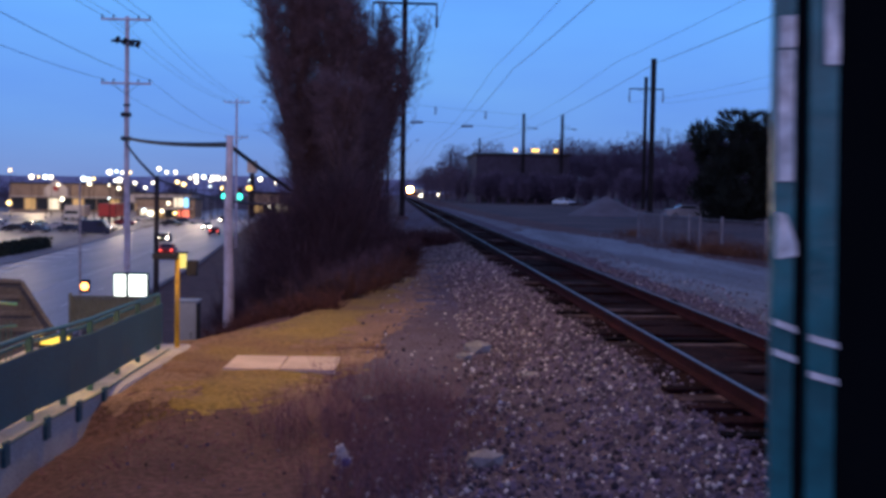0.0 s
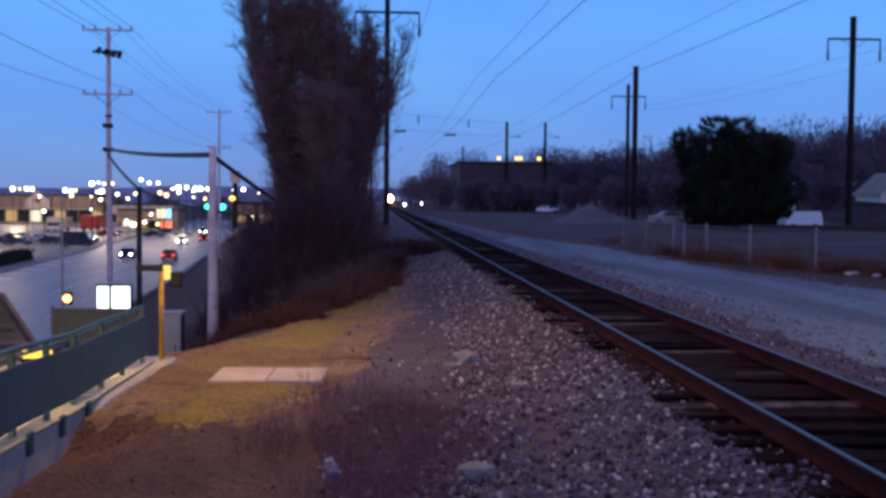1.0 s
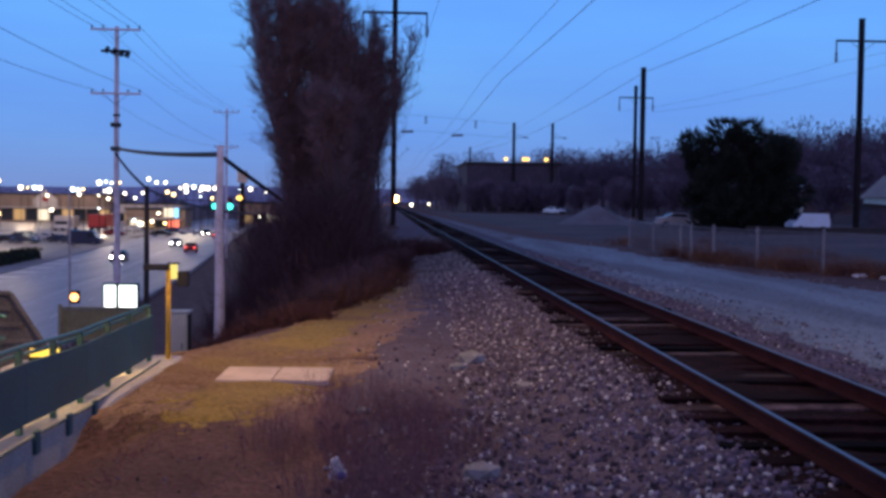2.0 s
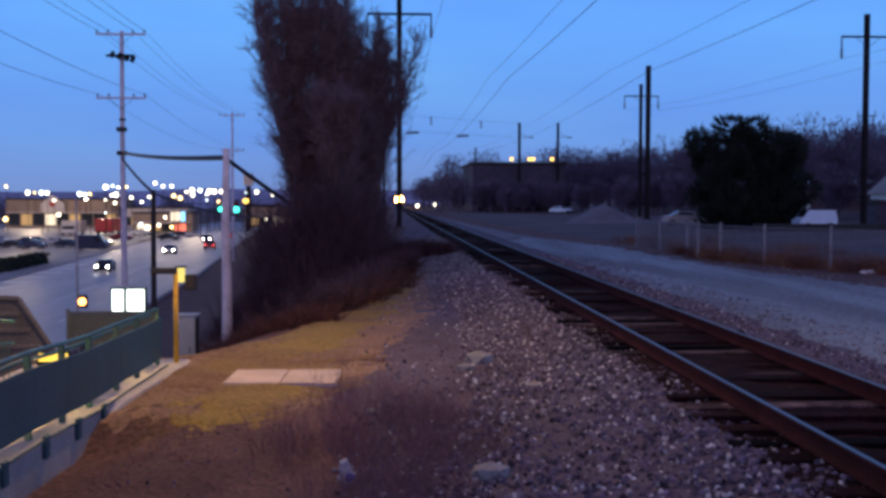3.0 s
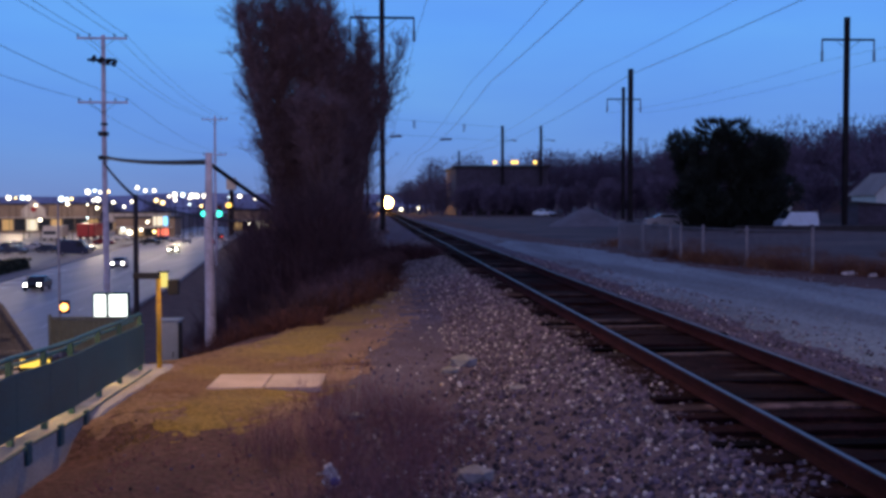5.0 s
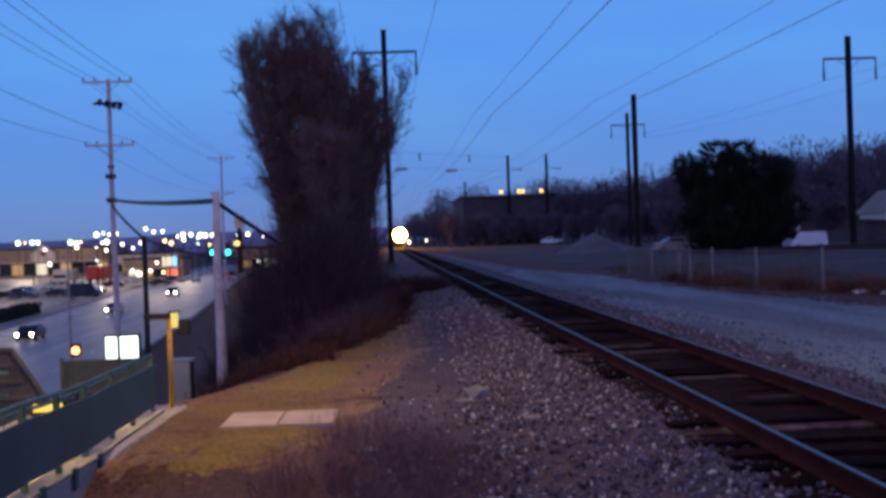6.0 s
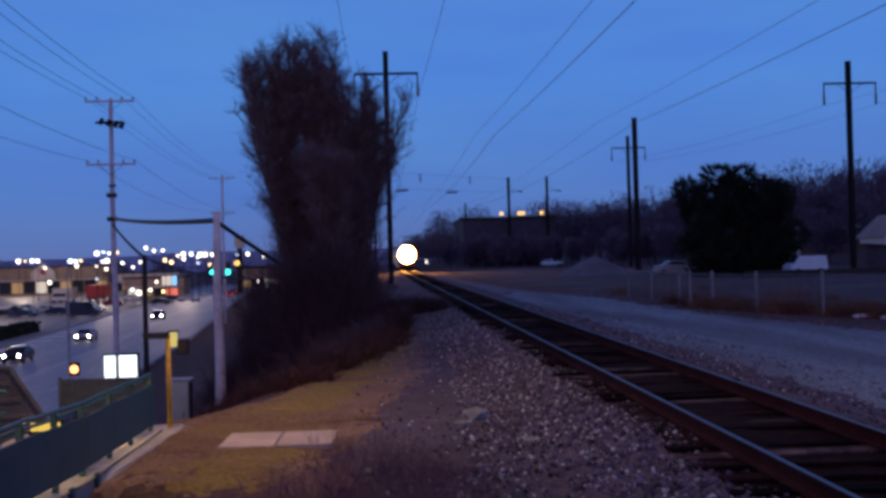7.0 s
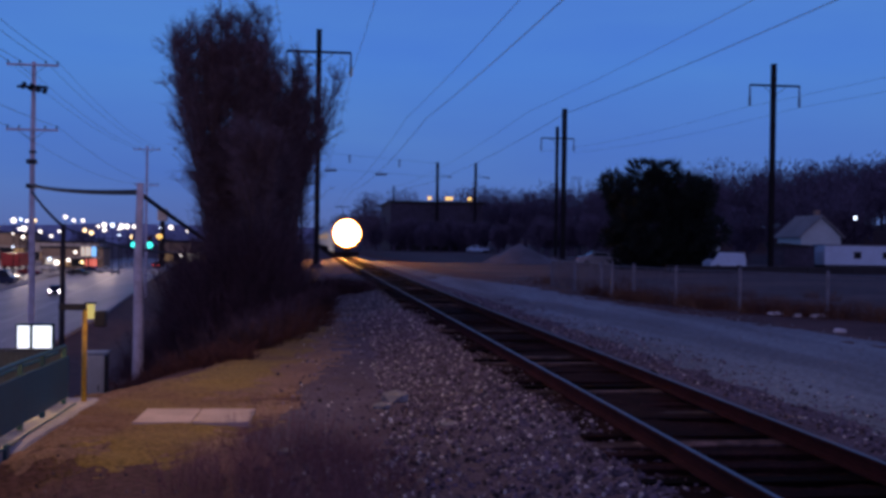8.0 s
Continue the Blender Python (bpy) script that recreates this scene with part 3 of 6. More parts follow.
# ---- wooden utility poles along the road ----
def utility_pole(x, y, base, top, arms, label, r=0.21, gear=False):
    t = thing("utility_pole", (x, y, base), label, "utility pole", "utility poles")
    h = top - base
    n = 8
    g = Geo()
    g.tube([(0.02 * math.sin(i), 0, h * i / n - (0.3 if i == 0 else 0)) for i in range(n + 1)], [r * (1 - 0.4 * i / n) for i in range(n + 1)], 10)
    part("post", g, "pole_wood", t, smooth=True)
    for a, half in arms:
        part("crossarm", Geo().box(-half, -r - 0.1, a - base - 0.07, half, -r + 0.03, a - base + 0.07, 0.01), "pole_wood", t)
        for s in (-0.95, -0.5, 0.5, 0.95):
            part("pin_insulator", Geo().bar((s * half, -r - 0.03, a - base + 0.07), (s * half, -r - 0.03, a - base + 0.3), 0.04, 0.07, 7), "insulator", t)
        for s in (-1, 1):
            part("brace", Geo().bar((s * half * 0.5, -r - 0.03, a - base - 0.06), (0, -r - 0.03, a - base - 0.75), 0.02, 0.02, 4), "steel_dark", t)
    if gear:
        z = 12.15 - base
        g = Geo().box(-1.0, -0.45, z - 0.05, 0.95, -0.28, z + 0.12, 0.01)
        for s in (-0.7, -0.2, 0.35, 0.75):
            g.bar((s, -0.38, z - 0.24 - 0.22 * s), (s + 0.25, -0.38, z + 0.20 - 0.2 * s), 0.19, 0.13, 7)
        part("switch_gear", g, "steel_dark", t)
        part("band", Geo().bar((0, 0, 7.6 - base), (0, 0, 7.75 - base), r, r, 10), "steel_dark", t)
        for z in (5.3, 7.0):
            part("line_clamp", Geo().box(-0.35, -0.42, z - base - 0.16, 0.28, 0.2, z - base + 0.14, 0.03), "wire_black", t)
    return t


utility_pole(-19.05, 78, ground_z(-19.05, 78), 13.98, [(13.72, 1.75), (9.2, 1.75)], "tall weathered wooden utility pole with two crossarms", 0.24, gear=True)
utility_pole(-21.65, 150, ground_z(-21.65, 150), 14.2, [(13.7, 1.75), (8.85, 1.6)], "distant wooden utility pole with two crossarms", 0.22)
utility_pole(-14.0, -2, ground_z(-14, -2), 14.2, [(13.7, 1.75), (9.2, 1.75)], "wooden utility pole beside the road", 0.22)
utility_pole(-5.42, 36, ground_z(-5.42, 36), 3.62, [], "short pale wooden stub pole on the embankment slope", 0.19)
t = thing("signal_pole", (-13.5, 62, ground_z(-13.5, 62)), "dark slender wooden pole at the roadside", "pole")
part("post", Geo().bar((0, 0, -0.3), (0.05, 0, 2.4 - ground_z(-13.5, 62)), 0.17, 0.13, 9), "dark_wood", t)
part("cap", Geo().bar((0.05, 0, 2.402 - ground_z(-13.5, 62)), (0.05, 0, 2.5 - ground_z(-13.5, 62)), 0.15, 0.08, 9), "steel_dark", t)

UL = "thin dark utility wire between the roadside poles"
for o in (-1.65, -0.85, 0.85, 1.65):
    wire("utility_wire", (-14 + o, -2, 14.0), (-19.05 + o, 78, 14.0), 1.0, 0.016, UL)
    wire("utility_wire", (-19.05 + o, 78, 14.0), (-21.65 + o, 150, 14.0), 0.9, 0.013, UL)
for o in (-1.65, 1.65):
    wire("utility_wire", (-14 + o, -2, 9.5), (-19.05 + o, 78, 9.5), 1.0, 0.014, UL)
    wire("utility_wire", (-19.05 + o, 78, 9.5), (-21.65 + o, 150, 9.1), 0.9, 0.012, UL)
wire("thick_cable", (-19.1, 77.7, 5.35), (-5.4, 36, 3.32), 0.16, 0.10, "thick sagging bundle of black cables between two poles")
wire("thick_cable", (-5.4, 36, 3.28), (-3.0, 42.5, 1.2), 0.05, 0.075, "black cable running from the stub pole into the trees")
wire("thick_cable", (-19.05, 77.8, 4.9), (-13.45, 62, 2.35), 0.15, 0.09, "thick black cable from utility pole down to a dark pole")
wire("thick_cable", (-13.45, 62, 2.35), (-5.2, 44, 1.2), 0.25, 0.05, "thin black cable running from the dark pole into the trees")

# ---- the train ----


def engine():
    t = thing("passenger_train", (0, 0, 0), "oncoming passenger train with blazing headlights", "train")
    prof = [(-1.5, 0.55), (-1.52, 2.6), (-1.25, 3.55), (-0.7, 3.85), (0.7, 3.85), (1.25, 3.55), (1.52, 2.6), (1.5, 0.55)]
    body = part("locomotive_body", Geo().prism(prof, "y", 1.0, 20.0), "train_silver", t, "silver ribbed locomotive body")
    nose = [(p[0] * 0.86, 0.6 + (p[1] - 0.6) * 0.93) for p in prof]
    n = len(prof)
    g = Geo().add([(a, 0.0, b) for a, b in nose] + [(a, 0.996, b) for a, b in prof], [tuple(range(n))] + [(i, i + n, (i + 1) % n + n, (i + 1) % n) for i in range(n)])
    front = part("nose", g, "train_blue", t, "dark blue sloped front")
    part("windscreen", Geo().prism([(-1.1, 1.2), (-1.0, 1.6), (-0.7, 1.6), (-0.7, 1.2)], "y", -0.03, 0.2), "dark_glass", front)
    # lamp and housing oversized so the disc covers its glare
    part("headlamp_housing", Geo().bar((0, -0.09, 2.5), (0, 0.15, 2.5), 1.54, 1.55, 32), "steel_dark", front, "round dark lamp housing")
    part("headlamp", Geo().bar((0, -0.18, 2.5), (0, -0.095, 2.5), 1.3, 1.34, 36), "headlamp", front, "blazing warm white headlamp")
    # glowing ring added as the orange glare fringe, no part of the lamp
    ring = Geo()
    for i in range(48):
        a, b = 2 * math.pi * i / 48, 2 * math.pi * (i + 1) / 48
        p = [(r * math.cos(w), y, 2.5 + r * math.sin(w)) for w in (a, b) for r, y in ((1.345, -0.10), (1.54, -0.17))]
        ring.add(p, [(0, 1, 3, 2)])
    part("reflector", ring, "reflector", front, "added orange ring imitating the headlamp's glare")
    part("coupler", Geo().box(-0.18, -0.75, 0.62, 0.18, 0.05, 0.98, 0.05).box(-0.3, -0.95, 0.68, 0.3, -0.7, 0.98, 0.05), "steel_dark", t)
    part("pilot", Geo().prism([(-1.35, 0.12), (-1.25, 0.54), (1.25, 0.54), (1.35, 0.12)], "y", -0.2, 0.1), "steel_dark", t)
    part("pantograph", Geo().bar((-0.8, 14, 3.9), (0, 12.4, 4.9), 0.04).bar((0.8, 14, 3.9), (0, 12.4, 4.9), 0.04).bar((-0.9, 13.6, 5.7), (0.9, 13.6, 5.7), 0.04).bar((0, 12.4, 4.9), (0, 13.6, 5.7), 0.04), "steel_dark", t)
    coach_prof = [(-1.52, 0.9), (-1.55, 2.9), (-1.2, 3.7), (-0.6, 3.95), (0.6, 3.95), (1.2, 3.7), (1.55, 2.9), (1.52, 0.9)]
    for c in range(4):
        y = 20.6 + c * 26.4
        coach = part("coach_body", Geo().prism(coach_prof, "y", y, y + 25.8), "train_silver", t, "silver passenger coach")
        for i in range(10):
            for s in (-1, 1):
                part("coach_window", Geo().box(min(s * 1.56, s * 1.45), y + 2.0 + i * 2.2, 1.9, max(s * 1.56, s * 1.45), y + 3.5 + i * 2.2, 2.6), "window_warm", coach)
    for y in [2.8, 5.4, 15.2, 17.8] + [20.6 + c * 26.4 + k for c in range(4) for k in (2.6, 5.0, 20.8, 23.2)]:
        w = part("wheelset", Geo().bar((-0.82, y, 0.46), (-0.69, y, 0.46), 0.455, 0.455, 20).bar((0.69, y, 0.46), (0.82, y, 0.46), 0.455, 0.455, 20).bar((-0.69, y, 0.46), (0.69, y, 0.46), 0.09, 0.09, 8), "steel_dark", t)
    return t


train = engine()

# ---- vehicles on the road ----
def saloon(paint, label, lit="front", name="car"):
    t = thing(name, (0, 0, 0), label, "car", "cars on the road")
    side = [(-2.2, 0.32), (-2.25, 0.62), (-2.12, 0.80), (-1.15, 0.93), (-0.55, 1.38), (0.75, 1.43), (1.5, 1.02), (2.15, 0.95), (2.25, 0.6), (2.2, 0.32)]
    g = Geo()
    n = len(side)
    for x, k in ((-0.9, 0.0), (-0.82, 1.0), (0.82, 1.0), (0.9, 0.0)):
        g.v += [(x * (0.80 if b > 1.2 else 1.0), a, b) for a, b in side]
    g.f = [tuple(range(n - 1, -1, -1)), tuple(range(3 * n, 4 * n))]
    for j in range(3):
        g.f += [(j * n + i, j * n + (i + 1) % n, (j + 1) * n + (i + 1) % n, (j + 1) * n + i) for i in range(n)]
    body = part("body", g, paint, t)
    part("windscreen", Geo().add([(-0.68, -1.13, 0.97), (0.68, -1.13, 0.97), (0.58, -0.60, 1.37), (-0.58, -0.60, 1.37)], [(0, 1, 2, 3)]).add([(-0.68, -1.10, 0.93), (0.68, -1.10, 0.93), (0.58, -0.57, 1.33), (-0.58, -0.57, 1.33)], [(3, 2, 1, 0)]), "dark_glass", body)
    part("rear_window", Geo().prism([(0.82, 1.36), (1.42, 1.05), (1.45, 1.09), (0.85, 1.41)], "x", -0.58, 0.58), "dark_glass", body)
    for s in (-1, 1):
        part("side_window", Geo().prism([(-0.85, 0.98), (-0.45, 1.31), (0.65, 1.34), (1.1, 1.02)], "x", s * 0.75, s * 0.86), "dark_glass", body)
        part("headlight", Geo().ball((s * 0.64, -2.18, 0.66), 0.15, 0.10, 0.13), "car_lamp" if lit == "front" else "plastic_white", body, "shining headlight" if lit == "front" else "")
        part("tail_light", Geo().box(s * 0.66 - 0.17, 2.17, 0.70, s * 0.66 + 0.17, 2.26, 0.86, 0.02), "tail_red", body, "glowing red tail light")
    part("bumper", Geo().box(-0.86, -2.32, 0.3, 0.86, -2.19, 0.52, 0.04), "tyre", body)
    for x in (-0.8, 0.8):
        for y in (-1.4, 1.4):
            w = part("wheel", Geo().bar((x - 0.1, y, 0.33), (x + 0.1, y, 0.33), 0.33, 0.33, 16), "tyre", t)
            part("rim", Geo().bar((x - 0.11, y, 0.33), (x + 0.11, y, 0.33), 0.19, 0.19, 10), "galvanised", w)
    return t


car_a = saloon("dark_car", "dark saloon car driving with headlights on")
car_b = saloon("silver_car", "silver saloon car driving with headlights on")
car_c = saloon("blue_car", "dark blue saloon car driving with headlights on")
car_d = saloon("red_car", "red saloon car driving away with tail lights glowing", "rear")
car_e = saloon("dark_car", "dark car driving away with red tail lights glowing", "rear")

LOT = -6.46
for i, (x, y, rz, paint) in enumerate([(-58, 196, 70, "blue_car"), (-53, 200, 80, "dark_car"), (-62.5, 204, 75, "silver_car"), (-70, 215, 70, "dark_car"), (-76, 212, 80, "silver_car"), (-47, 231, 85, "dark_car"), (-57, 232, 85, "red_car"), (-44, 247, 80, "silver_car"), (-48, 251, 80, "blue_car"), (-85, 222, 75, "dark_car"), (-62.0, 190, 82, "blue_car"), (-66.5, 193, 80, "dark_car"), (-71.5, 198, 78, "silver_car"), (-57.0, 205, 82, "dark_car"), (-69.0, 208.5, 80, "blue_car"), (-79, 203, 78, "dark_car"), (-60, 262, 80, "silver_car")]):
    c = saloon(paint, {"blue_car": "dark blue", "dark_car": "black", "silver_car": "silver", "red_car": "red"}[paint] + " saloon car parked in the shopping lot", "off", "parked_car")
    tagged(c, group="parked cars")
    c.matrix_basis = pose(x, y, LOT, 0, 0, rz)
    for o in list(c.children_recursive):
        if o.name.startswith("tail_light"):
            o.data.materials[0] = MATS["red_box"]
            o["label"] = "unlit red tail light"

# ---- station edge: platform, green frame, ramp and railings ----
solo("platform", Geo().box(-3.0, -14, -0.6, 2.2, 3.2, 0.20, 0.02), "concrete", "low concrete station platform edge", "platform", "structure")
t = thing("shelter_frame", (0.172, 0.281, 0.20), "dark teal painted metal frame of the platform shelter", "shelter")
t.matrix_basis = pose(0.210, 0.281, 0.20, 0, -1.3, 0)
part("front_post", Geo().box(0.0, 0.0, 0.0, 0.0081, 0.004, 2.5, 0.0006), "teal_gloss", t)
part("seal", Geo().box(0.0085, 0.001, 0.0, 0.0128, 0.005, 2.5), "black_trim", t)
part("rear_post", Geo().box(0.0132, 0.0, 0.0, 0.0240, 0.004, 2.5, 0.0006), "teal_gloss", t)
part("side_panel", Geo().box(0.0244, 0.003, 0.0, 0.9, 0.03, 2.5), "black_trim", t, "black solid side panel")
# reflections on the glossy posts, built as thin white and pale strips
part("white_strip", Geo().box(0.001, -0.003, 1.728, 0.0068, -0.0004, 1.7396, 0.0004), "white_trim", t, "white strip drawn as a reflection on the glossy post")
part("pale_strip", Geo().box(0.001, -0.002, 1.680, 0.0068, -0.0004, 1.7275, 0.0004), "white_trim", t, "pale strip drawn as a reflection on the glossy post")
part("pale_strip", Geo().box(0.0180, -0.002, 1.722, 0.0235, -0.0004, 1.760, 0.0004), "white_trim", t, "pale strip drawn as a reflection on the glossy post")
for x0, z, w in ((0.0002, 1.6275, 0.0078), (0.0002, 1.6165, 0.0078), (0.0134, 1.6215, 0.0104), (0.0134, 1.608, 0.0104)):
    part("rail_clip", Geo().prism([(x0, z), (x0 + w, z - 0.003), (x0 + w, z - 0.0005), (x0, z + 0.0025)], "y", -0.003, -0.0004), "white_trim", t, "pale metal clip")
part("latch", Geo().prism([(0.0008, 1.652), (0.0076, 1.653), (0.0072, 1.658), (0.0034, 1.668), (0.0010, 1.669)], "y", -0.004, -0.0004), "white_trim", t, "pale metal latch")
# out-of-view post added to hold the warm light above the bank
t = thing("unseen_lamp_post", (-6.6, 12.2, -2.4), "unseen lamp post added to carry the bank's warm light", "lamp")
part("pole", Geo().bar((0, 0, -0.5), (0, 0, 9.4), 0.09, 0.06, 10), "teal_rail", t)
part("arm", Geo().path([(0, 0, 9.3), (1.5, 0.9, 9.65), (4.6, 2.75, 9.7)], 0.03, 6), "teal_rail", t)
part("head", Geo().box(4.5, 2.6, 9.56, 4.9, 3.0, 9.72, 0.03), "steel_dark", t)
part("lens", Geo().box(4.54, 2.64, 9.53, 4.86, 2.96, 9.557), "sodium", t, "glowing sodium lens")


def fence_z(y):
    """Height of the panel's lower edge: the ramp sinks a little towards its end."""
    return -0.16 - 0.16 * smooth(8.5, 15.2, y) - 0.04 * math.exp(-((y - 11.3) / 1.1) ** 2)


g = Geo()
for y, y2 in ((2.0, 5.0), (5.0, 8.0), (8.0, 10.5), (10.5, 12.2)):
    a, b = fence_z(y) - 0.10, fence_z(y2) - 0.10
    g.add([(-3.36, y, -1.2), (-3.10, y, -1.2), (-3.10, y, a), (-3.36, y, a), (-3.36, y2, -1.2), (-3.10, y2, -1.2), (-3.10, y2, b), (-3.36, y2, b)],
          [(0, 1, 2, 3), (7, 6, 5, 4), (3, 2, 6, 7), (0, 3, 7, 4), (1, 5, 6, 2)])
solo("ramp_kerb", g, "kerb_concrete", "pale concrete kerb wall carrying the ramp railing", "kerb", "structure")
g = Geo()
foot = [(11.75, -3.12, -0.30), (11.95, -3.08, -0.17), (12.3, -3.04, -0.11), (13.2, -3.01, -0.11), (14.4, -2.97, -0.11), (15.7, -2.90, -0.11)]
for y, x1, dz in foot:
    z = fence_z(y) + dz
    g.v += [(-3.40, y, -1.2), (x1 + 0.03, y, -1.2), (x1 + 0.02, y, z - 0.04), (x1 - 0.03, y, z), (-3.40, y, z)]
for j in range(len(foot) - 1):
    g.f += [(5 * j + i, 5 * j + (i + 1) % 5, 5 * j + 5 + (i + 1) % 5, 5 * j + 5 + i) for i in range(5)]
g.f += [(4, 3, 2, 1, 0), tuple(range(len(g.v) - 5, len(g.v)))]
solo("ramp_footing", g, "concrete", "wide pale concrete footing at the ramp's end", "footing", "structure")
g = Geo()
g.add([(-5.3, 2, -0.4), (-3.37, 2, -0.4), (-3.37, 16, -0.55), (-5.3, 16, -0.55), (-5.3, 2, -1.6), (-3.37, 2, -1.6), (-3.37, 16, -1.6), (-5.3, 16, -1.6)],
      [(0, 1, 2, 3), (7, 6, 5, 4), (0, 4, 5, 1), (1, 5, 6, 2), (2, 6, 7, 3), (3, 7, 4, 0)])
solo("ramp_deck", g, "concrete", "pale concrete walking ramp warmed by added lights", "ramp", "structure")

railing = thing("ramp_railing", (0, 0, 0), "teal metal ramp railing with solid dark panels", "railing")
post_y = [8.65 - 1.05 * i for i in range(6, 0, -1)] + [8.65, 9.7, 10.7, 11.65, 12.8, 13.85, 15.05]
for y, y2 in zip(post_y, post_y[1:]):
    a, b = fence_z(y), fence_z(y2)
    part("panel", Geo().add([(-3.20, y + 0.004, a), (-3.17, y + 0.004, a), (-3.17, y + 0.004, a + 0.555), (-3.20, y + 0.004, a + 0.555), (-3.20, y2 - 0.004, b), (-3.17, y2 - 0.004, b), (-3.17, y2 - 0.004, b + 0.555), (-3.20, y2 - 0.004, b + 0.555)],
                            [(0, 1, 2, 3), (7, 6, 5, 4), (3, 2, 6, 7), (0, 3, 7, 4), (1, 5, 6, 2), (0, 4, 5, 1)]), "teal_panel", railing, "dark teal solid panel")
    part("top_rail", Geo().bar((-3.235, y, a + 0.69), (-3.235, y2, b + 0.69), 0.024, 0.024, 8), "teal_rail", railing)
    part("lower_rail", Geo().bar((-3.08, y, a - 0.09), (-3.08, y2, b - 0.09), 0.013, 0.013, 6), "teal_panel", railing)
    part("handrail", Geo().bar((-3.32, y, a + 0.60), (-3.32, y2, b + 0.60), 0.02, 0.02, 8), "teal_rail", railing)
for y in post_y:
    a = fence_z(y)
    p = part("post", Geo().box(-3.265, y - 0.028, a - 0.097, -3.205, y + 0.028, a + 0.685, 0.006), "teal_rail", railing)
    if y < 12.3:
        part("mounting_plate", Geo().box(-3.098, y - 0.06, a - 0.26, -3.06, y + 0.06, a - 0.05, 0.008), "teal_panel", p, "dark blue bolted mounting plate")
outer = thing("outer_railing", (0, 0, 0), "teal tube railing on the far side of the ramp", "railing")
for y, y2 in zip(post_y, post_y[1:]):
    a, b = fence_z(y) - 0.28, fence_z(y2) - 0.28
    part("top_rail", Geo().bar((-5.2, y, a + 0.95), (-5.2, y2, b + 0.80), 0.024, 0.024, 8), "teal_rail", outer)
    part("mid_rail", Geo().bar((-5.2, y, a + 0.6), (-5.2, y2, b + 0.5), 0.018, 0.018, 6), "teal_rail", outer)
    part("post", Geo().bar((-5.2, y, a - 0.1), (-5.2, y, a + 0.93), 0.024, 0.024, 8), "teal_rail", outer)
    for k in range(1, 6):
        yy = y + (y2 - y) * k / 6
        part("picket", Geo().bar((-5.2, yy, a + 0.02), (-5.2, yy, a + 0.555), 0.009, 0.009, 5), "teal_rail", outer)

low = thing("lower_railing", (-6.1, 24, -1.6), "olive metal picket railing of the lower stair", "railing")
part("top_rail", Geo().bar((-1.0, 0, 1.0), (0.95, 0, 1.0), 0.03, 0.03, 8), "olive_metal", low)
part("bottom_rail", Geo().bar((-1.0, 0, 0.3), (0.95, 0, 0.3), 0.025, 0.025, 8), "olive_metal", low)
for i in range(16):
    part("picket", Geo().bar((-0.95 + i * 0.125, 0, 0.3), (-0.95 + i * 0.125, 0, 1.0), 0.018, 0.018, 5), "olive_metal", low)
for x in (-1.0, 0.95):
    part("post", Geo().box(x - 0.035, -0.035, -1.6, x + 0.035, 0.035, 1.08, 0.006), "olive_metal", low)
part("screen", Geo().box(-0.98, 0.03, 0.3, 0.93, 0.045, 0.96), "olive_metal", low)

stair = thing("stair_flank", (-6.95, 20, -2.6), "brown boarded stair flank with tan rails", "stair")
part("flank", Geo().prism([(-1.6, -1.0), (0.85, -1.0), (0.85, 1.5), (0.62, 1.95), (0.15, 2.62), (-1.6, 2.70)], "y", 0, 0.12), "tan_board", stair)
for i in range(3):
    part("board", Geo().box(-1.6, -0.045, 1.75 + i * 0.30, 0.55 - i * 0.2, -0.002, 1.83 + i * 0.30, 0.006), "tan_board", stair)
part("cap_rail", Geo().bar((-1.6, -0.02, 2.75), (0.15, -0.02, 2.67), 0.05, 0.05, 8).bar((0.15, -0.02, 2.67), (0.9, -0.02, 1.5), 0.05, 0.05, 8), "tan_board", stair)

t = thing("bollard_lamp", (-3.03, 15.35, -0.42), "yellow painted post with a small glowing lantern", "lamp")
part("post", Geo().bar((0, 0, -0.2), (0, 0, 1.28), 0.036, 0.034, 12), "yellow_paint", t, "yellow painted steel post", smooth=True)
part("lantern", Geo().box(0.0, 0.045, 1.13, 0.11, 0.15, 1.34, 0.02), "lantern", t, "softly glowing yellow-green lantern")
part("hood", Geo().box(-0.02, 0.03, 1.342, 0.13, 0.17, 1.36, 0.006), "steel_dark", t)
part("arm", Geo().box(-0.34, -0.09, 1.26, 0.04, -0.04, 1.35, 0.02), "wire_black", t, "black horizontal arm")
part("control_box", Geo().box(0.112, 0.06, 1.02, 0.27, 0.2, 1.24, 0.02), "wire_black", t)
t = thing("bulkhead_lamp", (-4.87, 15.7, -0.56), "glowing yellow bulkhead lamp at the ramp's foot", "lamp")
part("backplate", Geo().box(-0.24, 0.03, 0.0, 0.24, 0.07, 0.24, 0.01), "steel_dark", t)
part("lens", Geo().box(-0.21, 0.0, 0.10, 0.21, 0.027, 0.22, 0.01), "lamp_yellow", t, "glowing yellow lens")
t = thing("utility_cabinet", (-3.73, 20, ground_z(-3.73, 20) - 0.03), "grey metal roadside utility cabinet on the slope", "cabinet")
z = -0.25 - (ground_z(-3.73, 20) - 0.03)
part("body", Geo().box(-0.22, -0.18, 0, 0.16, 0.2, z, 0.015), "grey_cabinet", t)
# thin dark sheet makes the right side darker than the front
part("side_door", Geo().box(0.162, -0.15, 0.06, 0.18, 0.17, z - 0.04, 0.004), "steel_dark", t)
part("door", Geo().box(-0.19, -0.198, 0.08, 0.13, -0.182, z - 0.05, 0.006), "grey_cabinet", t)
